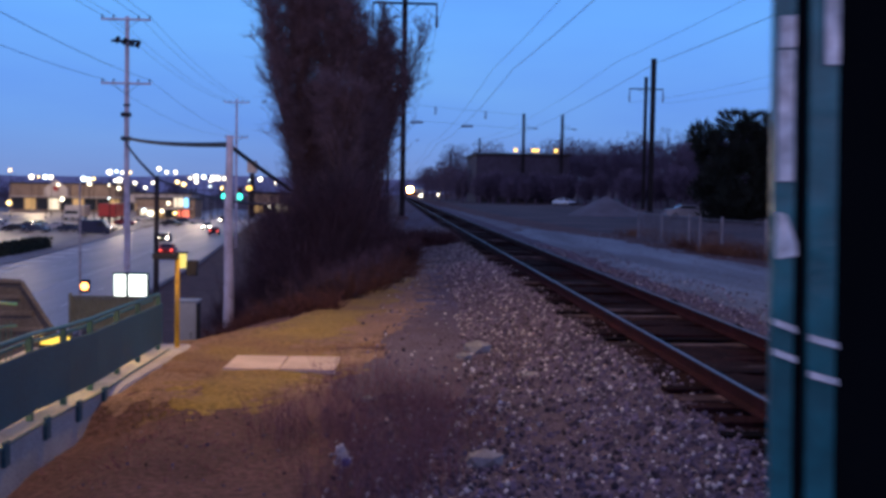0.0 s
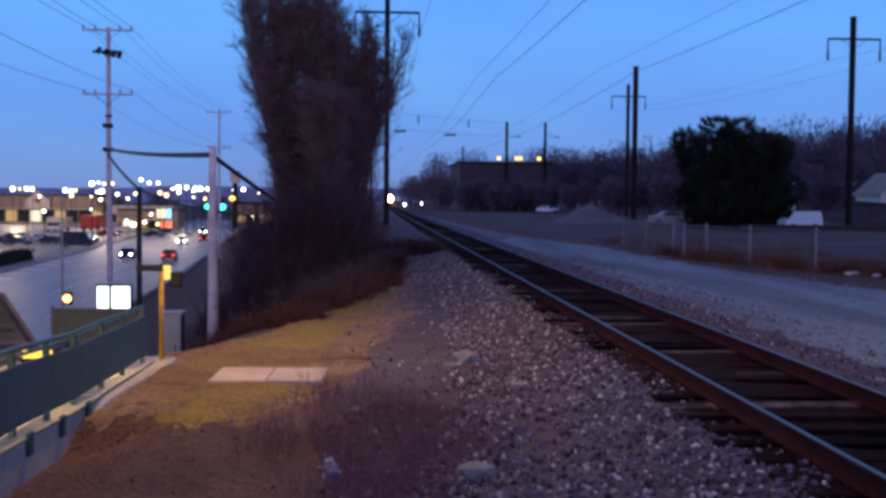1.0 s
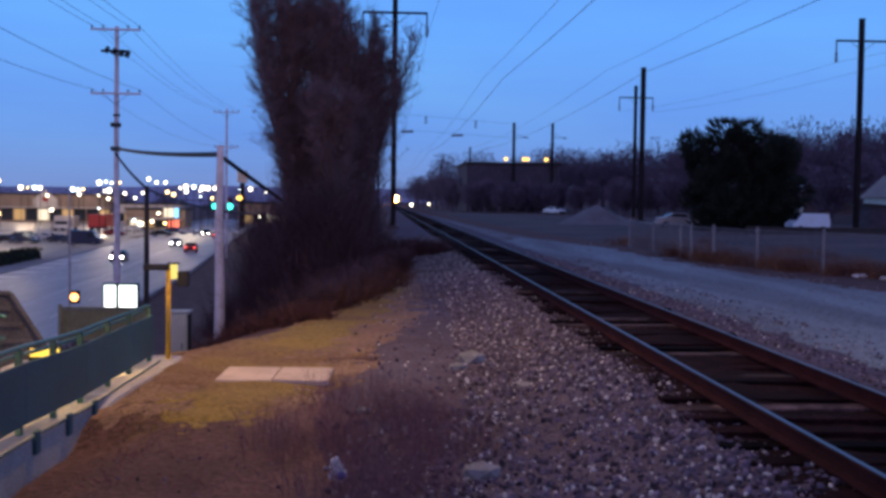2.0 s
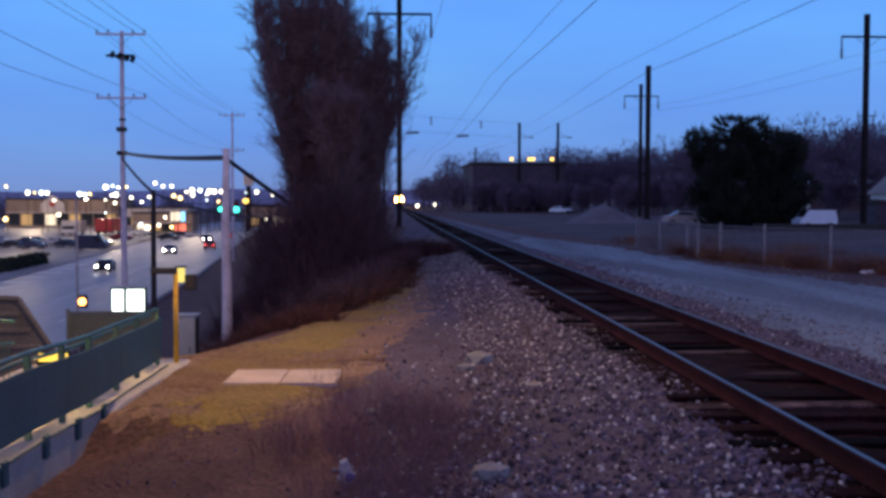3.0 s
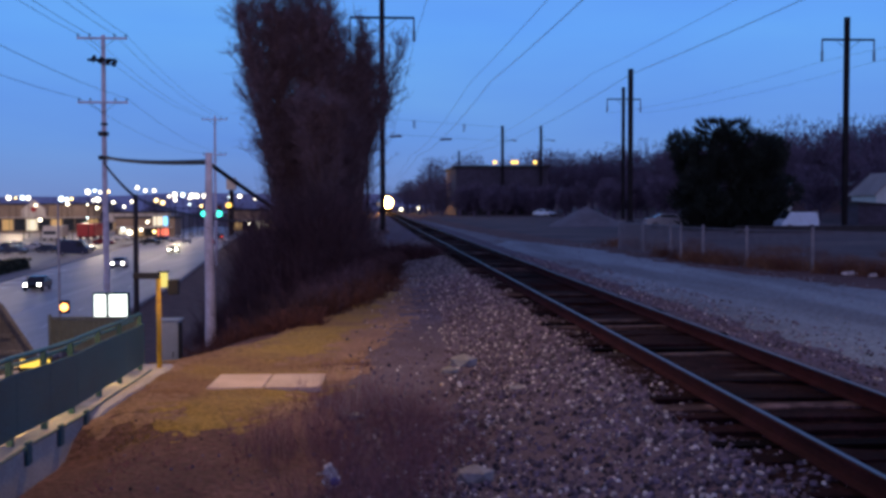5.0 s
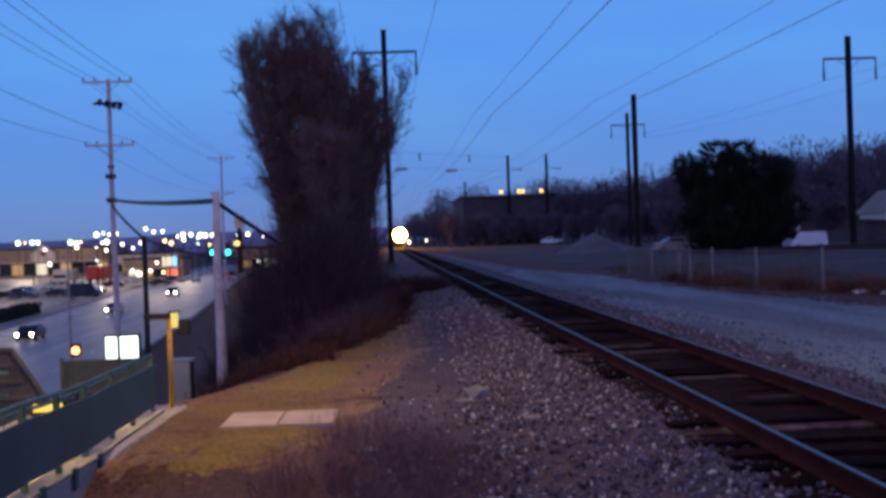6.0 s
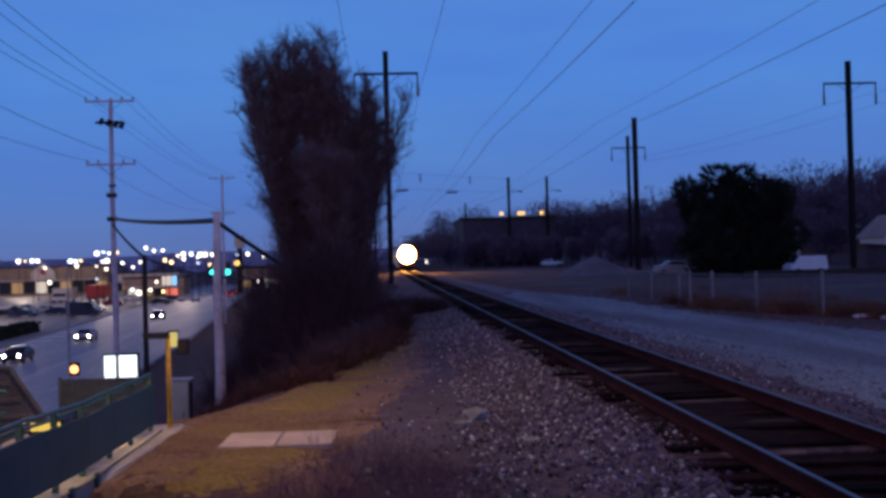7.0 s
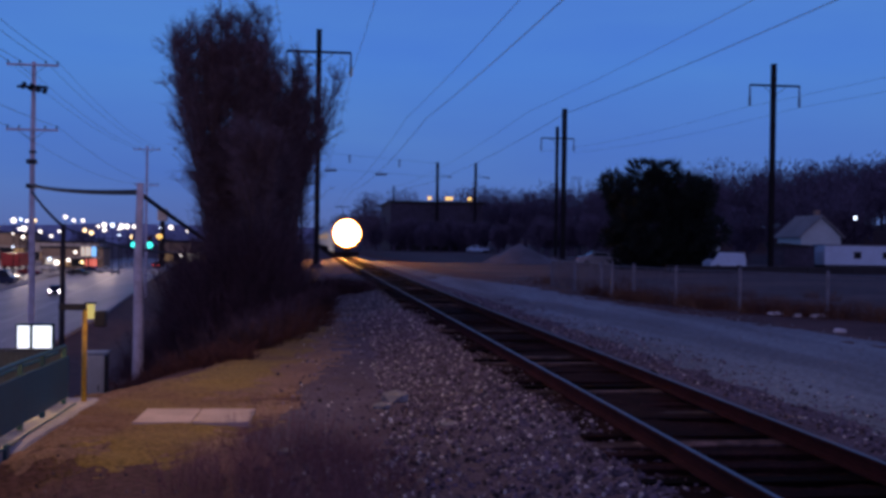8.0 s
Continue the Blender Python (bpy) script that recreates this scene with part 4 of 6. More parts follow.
part("lid", Geo().box(-0.24, -0.20, z + 0.002, 0.20, 0.22, z + 0.03, 0.006), "grey_cabinet", t)
part("handle", Geo().bar((0.07, -0.205, 0.25), (0.07, -0.205, 0.36), 0.01, 0.01, 6), "steel_dark", t)

zs = ground_z(-10.84, 45)
t = thing("lit_sign", (-10.84, 45, zs), "white backlit roadside sign box with two panels", "sign")
part("frame", Geo().box(-0.74, 0.0, -2.83 - zs, 0.74, 0.25, -1.72 - zs, 0.03), "teal_rail", t)
part("sign_panel", Geo().box(-0.66, -0.03, -2.74 - zs, -0.20, -0.002, -1.81 - zs, 0.01), "sign_white", t, "glowing white sign panel")
part("sign_panel", Geo().box(-0.06, -0.03, -2.74 - zs, 0.66, -0.002, -1.81 - zs, 0.01), "sign_white", t, "glowing white sign panel")
for x in (-0.6, 0.6):
    part("leg", Geo().box(x - 0.05, 0.05, -0.3, x + 0.05, 0.2, -2.84 - zs, 0.01), "steel_dark", t)
t = thing("pedestrian_signal", (-17.1, 60, ground_z(-17.1, 60)), "slim grey pole with a glowing amber signal", "traffic signal")
zs = ground_z(-17.1, 60)
part("pole", Geo().bar((-0.12, 0, -0.2), (-0.12, 0, 2.0 - zs), 0.07, 0.05, 10), "shop_pale", t)
part("housing", Geo().box(-0.06, -0.12, -4.05 - zs, 0.40, 0.18, -3.35 - zs, 0.03), "steel_dark", t)
part("amber_lens", Geo().bar((0.16, -0.17, -3.70 - zs), (0.16, -0.125, -3.70 - zs), 0.21, 0.22, 18), "signal_amber", t, "glowing amber lens")

# two paving slabs lying in the grass
pad = thing("paving_slabs", (-1.36, 13.95, -0.43), "two pale paving slabs lying in the dry grass", "paving", rz=-1.5)
for x in (-0.36, 0.36):
    part("slab", Geo().box(x - 0.35, -0.53, -0.06, x + 0.35, 0.53, 0.03, 0.015), "slab_stone", pad)
t = thing("litter_bag", (-0.34, 8.75, -0.44), "crumpled white and blue plastic litter bag", "litter")
g = Geo().ball((0, 0, 0.05), 0.075, 0.06, 0.06, 14, 10).ball((-0.03, 0.02, 0.12), 0.035, 0.03, 0.075, 10, 8)
g.v = [(x + 0.035 * noise.noise((x * 28, y * 28, z * 28)), y + 0.035 * noise.noise((x * 28, y * 28, z * 28 + 9)), max(0.0, z + 0.03 * noise.noise((x * 28 + 5, y * 28, z * 28)))) for x, y, z in g.v]
part("bag", g, "plastic_white", t)
g = Geo().ball((0.025, -0.04, 0.05), 0.045, 0.03, 0.035, 10, 7)
g.v = [(x + 0.02 * noise.noise((x * 30, y * 30, z * 30)), y, z + 0.02 * noise.noise((x * 30, y * 30, z * 30 + 4))) for x, y, z in g.v]
part("print_patch", g, "plastic_blue", t, "blue printed patch")

# ---- shopping lot ----
lamp_rows = [(-91.7, 262, 5.3), (-110.8, 335, 4.3), (-108.7, 335, 4.3), (-83.4, 262, 3.8), (-89.3, 285, 3.9), (-102.8, 335, 2.0), (-88.0, 310, 3.8), (-93.5, 335, 3.8), (-65.9, 240, 3.4), (-93.2, 335, 2.4), (-62.4, 240, 4.9), (-78.7, 310, 6.1), (-70.9, 285, 5.4), (-81.0, 335, 6.2), (-68.2, 262, 2.1), (-66.8, 262, 3.2), (-77.8, 310, 3.6), (-84.3, 335, 1.2), (-79.4, 335, 2.9), (-70.5, 310, 1.6)]
lamp_low = [(-113.0, 322, -3.6), (-56.0, 245, -3.4), (-55.6, 250, -4.3), (-52.0, 245, -3.6), (-51.6, 250, -1.9), (-48.1, 240, -3.9), (-17.05, 150, -0.7)]
lamp_more = [(-68.4, 310, 3.0), (-79.4, 262, -1.5), (-68.2, 262, -1.0), (-56.4, 262, 6.2), (-69.7, 335, 6.4), (-62.0, 310, 6.1), (-47.6, 240, 3.0), (-46.2, 240, 2.5), (-48.9, 262, 4.1), (-60.8, 335, 5.2), (-41.8, 240, 4.2), (-51.6, 285, 3.4), (-40.4, 240, 3.4), (-47.3, 285, 4.4), (-50.0, 310, 4.6), (-51.9, 335, 4.8), (-52.1, 310, 2.2), (-48.7, 310, 1.7), (-40.8, 310, 4.3), (-41.0, 335, 4.7), (-33.6, 310, 3.5)]
rng = random.Random(5)
for i, (x, y, z) in enumerate(lamp_rows + lamp_more + lamp_low):
    kind = rng.choice(("lot_white", "lot_white", "lot_white", "lot_cool", "lot_warm"))
    size = rng.uniform(0.28, 0.66) * y / 285
    if y == 322 or y == 240 and z < 0:
        kind = "lot_warm"
    if i in (17, 19, 21, 22, 36, 37, 40, 44, 45, 46, 47):
        size *= 0.7
    t = thing("lot_lamp", (x, y, -6.47), ("tall" if z > 0 else "low") + " parking lot lamp with a bright " + {"lot_white": "white", "lot_cool": "cool white", "lot_warm": "warm"}[kind] + " head", "lamp", "parking lot lamps")
    h = z + 6.47
    part("pole", Geo().bar((0, 0.25, 0), (0, 0.25, h), 0.09, 0.06, 6), "steel_dark", t)
    part("head", Geo().ball((0, 0, h), size, 0.24, size * 0.95, 12, 8), kind, t, "glowing lamp head")
    part("base", Geo().bar((0, 0.25, -0.1), (0, 0.25, 0.6), 0.3, 0.3, 8), "kerb_concrete", t)


def shop(x, y, w, d, h, material, label, windows, glowing, gable=None):
    t = thing("shop_building", (x, y, -6.47), label, "shop", "shops round the lot")
    part("wall", Geo().box(0, 0, 0, w, d, h), material, t)
    part("roof", Geo().box(-0.3, -0.3, h + 0.002, w + 0.3, d + 0.3, h + 0.5, 0.05), "dark_roof", t)
    part("canopy", Geo().box(0.5, -2.2, h * 0.52, w - 0.5, -0.004, h * 0.52 + 0.35, 0.03), "shop_pale", t)
    for i in range(windows):
        a = 1.0 + (w - 2.0) * i / windows
        b = a + (w - 2.0) / windows - 0.5
        win = part("window", Geo().box(a - 0.1, -0.06, 0.5, b + 0.1, -0.003, h * 0.5), "dark_roof", t)
        part("pane", Geo().box(a, -0.09, 0.6, b, -0.062, h * 0.48), glowing[i % len(glowing)], win, "lit shop window")
    if gable:
        a, b, top = gable
        part("gable", Geo().prism([(a, h * 0.55), (b, h * 0.55), (b, h * 0.85), ((a + b) / 2, top), (a, h * 0.85)], "y", -2.4, -2.21), "shop_pale", t, "pale gabled entrance front")
        part("gable_sign", Geo().bar(((a + b) / 2, -2.55, h * 0.85), ((a + b) / 2, -2.42, h * 0.85), 0.9, 0.9, 16), "red_box", t, "round red sign")
    return t


shop(-121, 345, 36, 14, 8.6, "shop_wall", "long tan shop with a pale gable and lit windows", 9, ["dark_glass", "window_warm", "dark_glass", "window_white", "dark_glass", "window_warm", "dark_glass"], (11.5, 19.0, 10.2))
shop(-66.0, 280, 15, 10, 5.0, "shop_wall", "low shop with bright white windows", 4, ["window_white", "window_warm", "dark_glass", "shop_red"])
shop(-86, 345, 22, 12, 6.0, "shop_pale", "pale low shop behind the parking lot", 6, ["dark_glass", "window_warm", "dark_glass"])
shop(-46, 345, 30, 12, 6.5, "shop_wall", "brown shop row behind the road junction", 7, ["window_warm", "dark_glass", "window_white"])
t = thing("shop_sign", (-49.75, 255, -6.47), "blue and white lit shop sign on a post", "sign")
part("post", Geo().box(-0.2, 0.1, -0.1, 0.2, 0.4, 3.6), "steel_dark", t)
part("cabinet", Geo().box(-1.7, 0.0, 3.5, 1.9, 0.5, 5.9, 0.05), "steel_dark", t)
part("white_field", Geo().box(-1.6, -0.06, 3.6, 0.7, -0.002, 5.8), "window_white", t)
part("blue_field", Geo().box(0.75, -0.06, 3.6, 1.8, -0.002, 5.8), "sign_blue", t)
t = thing("box_trailer", (-69.4, 264, -6.46), "red box trailer parked in the lot", "trailer")
part("box", Geo().box(-2.0, 0, 0.9, 2.3, 9.0, 4.0, 0.06), "red_box", t)
part("rear_frame", Geo().box(-1.9, -0.08, 0.7, 2.2, -0.003, 0.9), "steel_dark", t)
for x in (-1.5, 1.8):
    for y in (1.0, 2.3, 7.5):
        part("wheel", Geo().bar((x - 0.2, y, 0.46), (x + 0.2, y, 0.46), 0.46, 0.46, 14), "tyre", t)
t = thing("panel_van", (-52.6, 182, -6.46), "long dark blue panel van parked beside the road", "van")
van = part("body", Geo().prism([(0, 0.35), (5.3, 0.35), (5.3, 1.25), (4.75, 1.5), (4.3, 2.35), (4.05, 2.6), (0.15, 2.6), (0, 2.4)], "y", 0, 2.0), "blue_car", t)
part("side_window", Geo().prism([(3.35, 1.5), (4.5, 1.5), (4.15, 2.2), (3.35, 2.2)], "y", -0.03, -0.003), "dark_glass", van)
part("door_seam", Geo().box(3.2, -0.012, 0.5, 3.23, -0.002, 2.4), "tyre", van)
part("sill", Geo().box(0.1, -0.03, 0.28, 5.2, 0.2, 0.348, 0.01), "tyre", van)
part("tail_light", Geo().box(-0.03, 0.1, 1.1, -0.002, 0.25, 1.7), "red_box", van)
for x in (1.0, 4.3):
    w = part("wheel", Geo().bar((x, -0.04, 0.36), (x, 0.22, 0.36), 0.36, 0.36, 16), "tyre", t)
    part("rim", Geo().bar((x, -0.05, 0.36), (x, -0.041, 0.36), 0.2, 0.2, 10), "galvanised", w)
t = thing("box_truck", (-76.5, 262, -6.46), "pale box truck parked beside a red trailer", "truck")
part("box", Geo().box(-2.3, 0, 0.9, 2.0, 6.0, 3.5, 0.06), "shop_pale", t)
part("cab", Geo().box(-1.9, -1.9, 0.6, 1.6, -0.02, 2.5, 0.2), "silver_car", t)
part("windscreen", Geo().box(-1.6, -1.96, 1.5, 1.3, -1.905, 2.3), "dark_glass", t)
for x in (-1.7, 1.4):
    for y in (-1.0, 4.6):
        part("wheel", Geo().bar((x - 0.2, y, 0.46), (x + 0.2, y, 0.46), 0.46, 0.46, 14), "tyre", t)

t = thing("traffic_lights", (-20.5, 200, -6.5), "traffic signals showing green hung over the junction", "traffic light")
part("mast", Geo().bar((0, 0, 0), (0, 0, 8.0), 0.16, 0.12, 10), "steel_dark", t)
part("mast_arm", Geo().bar((0, 0, 7.6), (-16.5, 0, 7.9), 0.1, 0.06, 8), "steel_dark", t)
for x in (-7.75, -10.45):
    h = part("signal_head", Geo().box(x - 0.42, -0.1, 6.2, x + 0.42, 0.3, 8.4, 0.05), "steel_dark", t)
    part("green_lens", Geo().bar((x, -0.18, 6.8), (x, -0.105, 6.8), 0.55, 0.55, 18), "signal_green", h, "glowing green lens")
    part("red_lens", Geo().bar((x, -0.16, 8.0), (x, -0.105, 8.0), 0.25, 0.25, 14), "red_box", h, "unlit red lens")
t = thing("amber_lamp", (-28.5, 215, -6.5), "amber street lamp beyond the junction", "lamp")
part("pole", Geo().bar((0, 0.2, 0), (0, 0.2, 8.3), 0.09, 0.06, 8), "steel_dark", t)
part("head", Geo().ball((0, 0, 8.4), 0.6, 0.24, 0.5), "sodium", t, "glowing amber head")
t = thing("water_tower", (-39.0, 300, -6.5), "pale square tower standing behind the junction", "tower")
part("shaft", Geo().box(-0.6, 0, 0, 0.6, 1.2, 12.6), "steel_dark", t)
part("tank", Geo().box(-1.3, -0.3, 12.7, 1.3, 1.8, 16.0, 0.2), "shop_pale", t)

# ---- far side of the track ----
FENCE = [(12.8, 54.8), (12.8, 50.0), (12.8, 45.3), (12.8, 43.7), (13.2, 42.0), (13.95, 39.1), (15.0, 35.6), (16.7, 32.6), (18.4, 29.5), (20.6, 27.3), (23.0, 25.0)]
fence = thing("chain_link_fence", (0, 0, 0), "weathered chain link fence with pale posts", "fence")
wires = Geo()
for (x0, y0), (x1, y1) in zip(FENCE, FENCE[1:]):
    n = 1
    for i in range(n):
        ax, ay = x0 + (x1 - x0) * i / n, y0 + (y1 - y0) * i / n
        bx, by = x0 + (x1 - x0) * (i + 1) / n, y0 + (y1 - y0) * (i + 1) / n
        za, zb = ground_z(ax, ay), ground_z(bx, by)
        part("post", Geo().bar((ax, ay, za - 0.2), (ax, ay, za + 1.45), 0.06, 0.06, 8).ball((ax, ay, za + 1.46), 0.06, n=8, m=5), "galvanised", fence)
        part("top_rail", Geo().bar((ax, ay, za + 1.38), (bx, by, zb + 1.38), 0.02, 0.02, 6), "galvanised", fence)
        a, b = Vector((ax, ay, za)), Vector((bx, by, zb))
        k = max(8, round((b - a).length / 0.096))
        for j in range(-11, k):
            for s in (1, -1):
                lo, hi = j / k, (j + 11) / k
                u0, u1 = max(lo, 0), min(hi, 1)
                if u1 <= u0:
                    continue
                h0, h1 = (u0 - lo) / (hi - lo) * 1.35, (u1 - lo) / (hi - lo) * 1.35
                if s < 0:
                    h0, h1 = 1.35 - h0, 1.35 - h1
                wires.bar(a.lerp(b, u0) + Vector((0, 0, h0 + 0.03)), a.lerp(b, u1) + Vector((0, 0, h1 + 0.03)), 0.0055, 0.0055, 3, caps=False)
mesh_part = part("wire_mesh", wires, "galvanised", fence, "diamond wire mesh")
tagged(mesh_part, kind="stuff")

g = Geo()
n, m = 28, 12
for j in range(m + 1):
    for i in range(n):
        a, r = 2 * math.pi * i / n, 1 - j / m
        x, y = 22.6 + 4.2 * r * math.cos(a), 112 + 4 * r * math.sin(a)
        g.v.append((x, y, -0.5 + 2.15 * (1 - r) ** 0.9 + 0.12 * noise.noise((x * 1.5, y * 1.5, 0))))
g.f = [(j * n + i, j * n + (i + 1) % n, (j + 1) * n + (i + 1) % n, (j + 1) * n + i) for j in range(m) for i in range(n)]
solo("gravel_mound", g, "gravel_verge", "pale heap of dumped gravel behind the fence", "mound", smooth=True)

wh = thing("warehouse", (18.2, 232, ground_z(25, 232)), "long dark warehouse with floodlights on its roof edge", "warehouse")
part("wall", Geo().box(0, 0, -1, 20.2, 30, 10.3), "warehouse_wall", wh)
part("roof", Geo().box(-0.4, -0.4, 10.302, 20.6, 30.4, 10.85, 0.05), "dark_roof", wh)
for i in range(6):
    part("bay_door", Geo().box(1.2 + i * 3.2, -0.06, 0.0, 3.4 + i * 3.2, -0.003, 3.6), "dark_roof", wh)
for x in (8.4, 12.3, 13.1, 17.2):
    f = part("floodlight", Geo().box(x - 0.35, -0.45, 11.2, x + 0.35, -0.05, 11.9, 0.05), "steel_dark", wh)
    part("flood_lens", Geo().box(x - 0.36, -0.52, 11.2, x + 0.36, -0.455, 11.85, 0.02), "sodium", f, "glowing sodium lens")
    part("flood_bracket", Geo().bar((x, -0.2, 10.8), (x, -0.2, 11.25), 0.04, 0.04, 6), "steel_dark", f)
for x, y, z in ((8.05, 300, 0.6), (13.0, 299, 0.9)):
    t = thing("signal_lamp", (x, y, -0.45), "small white lamp on a post along the line", "lamp", "line lamps")
    part("post", Geo().bar((0, 0.1, 0), (0, 0.1, z + 0.4), 0.05, 0.05, 6), "steel_dark", t)
    part("lens", Geo().ball((0, 0, z + 0.45), 0.4, 0.2, 0.4), "lot_white", t, "glowing white lens")


def house(x, y, w, d, h, ridge, label, rz=0.0):
    t = thing("house", (x, y, ground_z(x, y) - 0.3), label, "house", "houses", rz)
    part("wall", Geo().prism([(0, 0), (w, 0), (w, h), (w / 2, ridge), (0, h)], "y", 0, d), "house_white", t)
    for s in (0, 1):
        a, b = (-0.35, h - 0.2) if s == 0 else (w + 0.35, h - 0.2)
        part("roof", Geo().add([(a, -0.4, b), (w / 2, -0.4, ridge + 0.08), (w / 2, d + 0.4, ridge + 0.08), (a, d + 0.4, b), (a, -0.4, b + 0.18), (w / 2, -0.4, ridge + 0.28), (w / 2, d + 0.4, ridge + 0.28), (a, d + 0.4, b + 0.18)],
                               [(0, 1, 2, 3), (7, 6, 5, 4), (0, 4, 5, 1), (2, 6, 7, 3), (0, 3, 7, 4), (1, 5, 6, 2)]), "grey_roof", t)
    for i in range(2):
        for z in (1.0, 3.4):
            if z + 1.3 < h:
                wd = part("window", Geo().box(w * (0.2 + 0.42 * i), -0.06, z, w * (0.2 + 0.42 * i) + 1.0, -0.003, z + 1.3), "dark_glass", t)
                part("sill", Geo().box(w * (0.2 + 0.42 * i) - 0.1, -0.12, z - 0.1, w * (0.2 + 0.42 * i) + 1.1, -0.003, z - 0.01), "house_white", wd)
    part("chimney", Geo().box(w * 0.6, d * 0.4, h, w * 0.6 + 0.6, d * 0.4 + 0.6, ridge + 0.9), "shop_wall", t)
    return t


house(56.1, 116, 4.6, 8, 3.7, 5.9, "small white gabled house on the far side", -6)
house(69.5, 112, 7.0, 9, 4.6, 7.2, "white gabled house behind a parked trailer", -4)
house(88.0, 130, 8.0, 9, 4.8, 7.4, "white two storey house at the wood's edge", 8)
t = thing("house_trailer", (53.4, 105, ground_z(56, 105)), "long pale blue white trailer with dark windows", "trailer")
part("body", Geo().box(0, 0, 0.35, 8.0, 2.6, 2.4, 0.06), "trailer_white", t)
for x in (3.2, 6.4):
    part("window", Geo().box(x, -0.03, 1.05, x + 0.8, -0.002, 1.75), "dark_glass", t)
part("skirt", Geo().box(0.1, 0.1, -0.2, 7.9, 2.5, 0.348), "dark_roof", t)
part("roof_edge", Geo().box(-0.1, -0.1, 2.402, 8.1, 2.7, 2.48, 0.02), "galvanised", t)
t = thing("yard_lamp", (63.7, 118, ground_z(63.7, 118)), "small white yard lamp on a post beside the houses", "lamp")
part("post", Geo().bar((0, 0.1, -0.2), (0, 0.1, 5.3 - ground_z(63.7, 118)), 0.06, 0.05, 8), "steel_dark", t)
part("lens", Geo().ball((0, 0, 5.2 - ground_z(63.7, 118)), 0.22, 0.12, 0.2), "lot_cool", t, "glowing white lens")
t = thing("dark_shed", (48.5, 104, ground_z(49, 104)), "low dark shed beside the trailer", "shed")
part("wall", Geo().box(0, 0, -0.2, 3.3, 4, 2.2), "warehouse_wall", t)
part("roof", Geo().prism([(-0.2, 2.202), (3.5, 2.202), (3.5, 2.3), (-0.2, 2.6)], "y", -0.2, 4.2), "dark_roof", t)
t = thing("parked_van", (33.4, 85.4, ground_z(36, 85.4) + 0.0), "white van parked beside the dark evergreen", "van")
part("body", Geo().prism([(0, 0.3), (3.1, 0.3), (3.1, 1.0), (2.95, 1.65), (0.75, 1.65), (0.35, 1.05), (0.0, 0.85)], "y", 0, 1.8), "trailer_white", t)
part("windscreen", Geo().add([(0.36, 0.2, 1.09), (0.73, 0.2, 1.64), (0.73, 1.6, 1.64), (0.36, 1.6, 1.09), (0.32, 0.2, 1.11), (0.69, 0.2, 1.66), (0.69, 1.6, 1.66), (0.32, 1.6, 1.11)], [(0, 1, 2, 3), (7, 6, 5, 4)]), "dark_glass", t)
for x in (0.65, 2.5):
    part("wheel", Geo().bar((x, -0.02, 0.32), (x, 0.2, 0.32), 0.32, 0.32, 14), "tyre", t)
t = thing("white_tank", (37.1, 95, ground_z(37, 95)), "small white box tank behind the van", "tank")
part("shell", Geo().box(-0.8, 0, 0.2, 1.0, 1.6, 2.75, 0.15), "house_white", t)
part("stand", Geo().box(-0.6, 0.2, -0.1, 0.8, 1.4, 0.2), "steel_dark", t)
c = saloon("silver_car", "silver car parked behind the fence beside the evergreen", "off", "parked_car")
c.matrix_basis = pose(28.4, 101, ground_z(28.4, 101), 0, 0, 82)
for o in c.children_recursive:
    if o.name.startswith("tail_light"):
        o.data.materials[0] = MATS["red_box"]
        o["label"] = "unlit red tail light"
c = saloon("trailer_white", "white car parked in the yard before the warehouse", "off", "parked_car")
c.matrix_basis = pose(33.1, 205, ground_z(33.1, 205), 0, 0, 35)
for o in c.children_recursive:
    if o.name.startswith("tail_light"):
        o.data.materials[0] = MATS["red_box"]
        o["label"] = "unlit red tail light"
g = thing("yard_wall", (29, 83.5, ground_z(34, 83.5)), "low dark retaining wall behind the fence", "wall")
for i in range(12):
    part("wall_block", Geo().box(i * 4.0, 0, -0.3, i * 4.0 + 3.96, 0.5, 0.58, 0.03), "dark_roof", g)
for i, (x, y) in enumerate([(15.4, 33.6), (15.9, 33.0), (16.3, 32.4), (14.2, 27.0), (22.5, 33.5), (21.0, 31.5), (20.2, 30.8), (-5.55, 43.9), (-4.0, 39.5)]):
    s = random.Random(i)
    t = Geo().ball((0, 0, 0), 0.18 + 0.12 * s.random(), 0.12, 0.07, 8, 6)
    t.v = [(a + 0.06 * noise.noise((a * 9, b * 9, i)), b, c + 0.05 * noise.noise((a * 9, b * 9, i + 4))) for a, b, c in t.v]
    ob = solo("litter_scrap", t, "plastic_white", "scrap of white litter on the gravel", "litter", group="litter scraps")
    ob.location = (x, y, ground_z(x, y) + 0.06)

# ---- trees and brush ----
def twig(g, p, d, length, r, n=3):
    q = p + d * length
    g.bar(p, q, r, r * 0.35, n, caps=False)
    return q


def thorn(g, p, d, length, r):
    """A fine twig that runs out to a point."""
    a = d.orthogonal() * r
    b = d.cross(a)
    k = len(g.v)
    c = a * 0.5
    g.v += [tuple(p + a), tuple(p - c + b * 0.87), tuple(p - c - b * 0.87), tuple(p + d * length)]
    g.f += [(k, k + 1, k + 3), (k + 1, k + 2, k + 3), (k + 2, k, k + 3)]
    return p + d * length


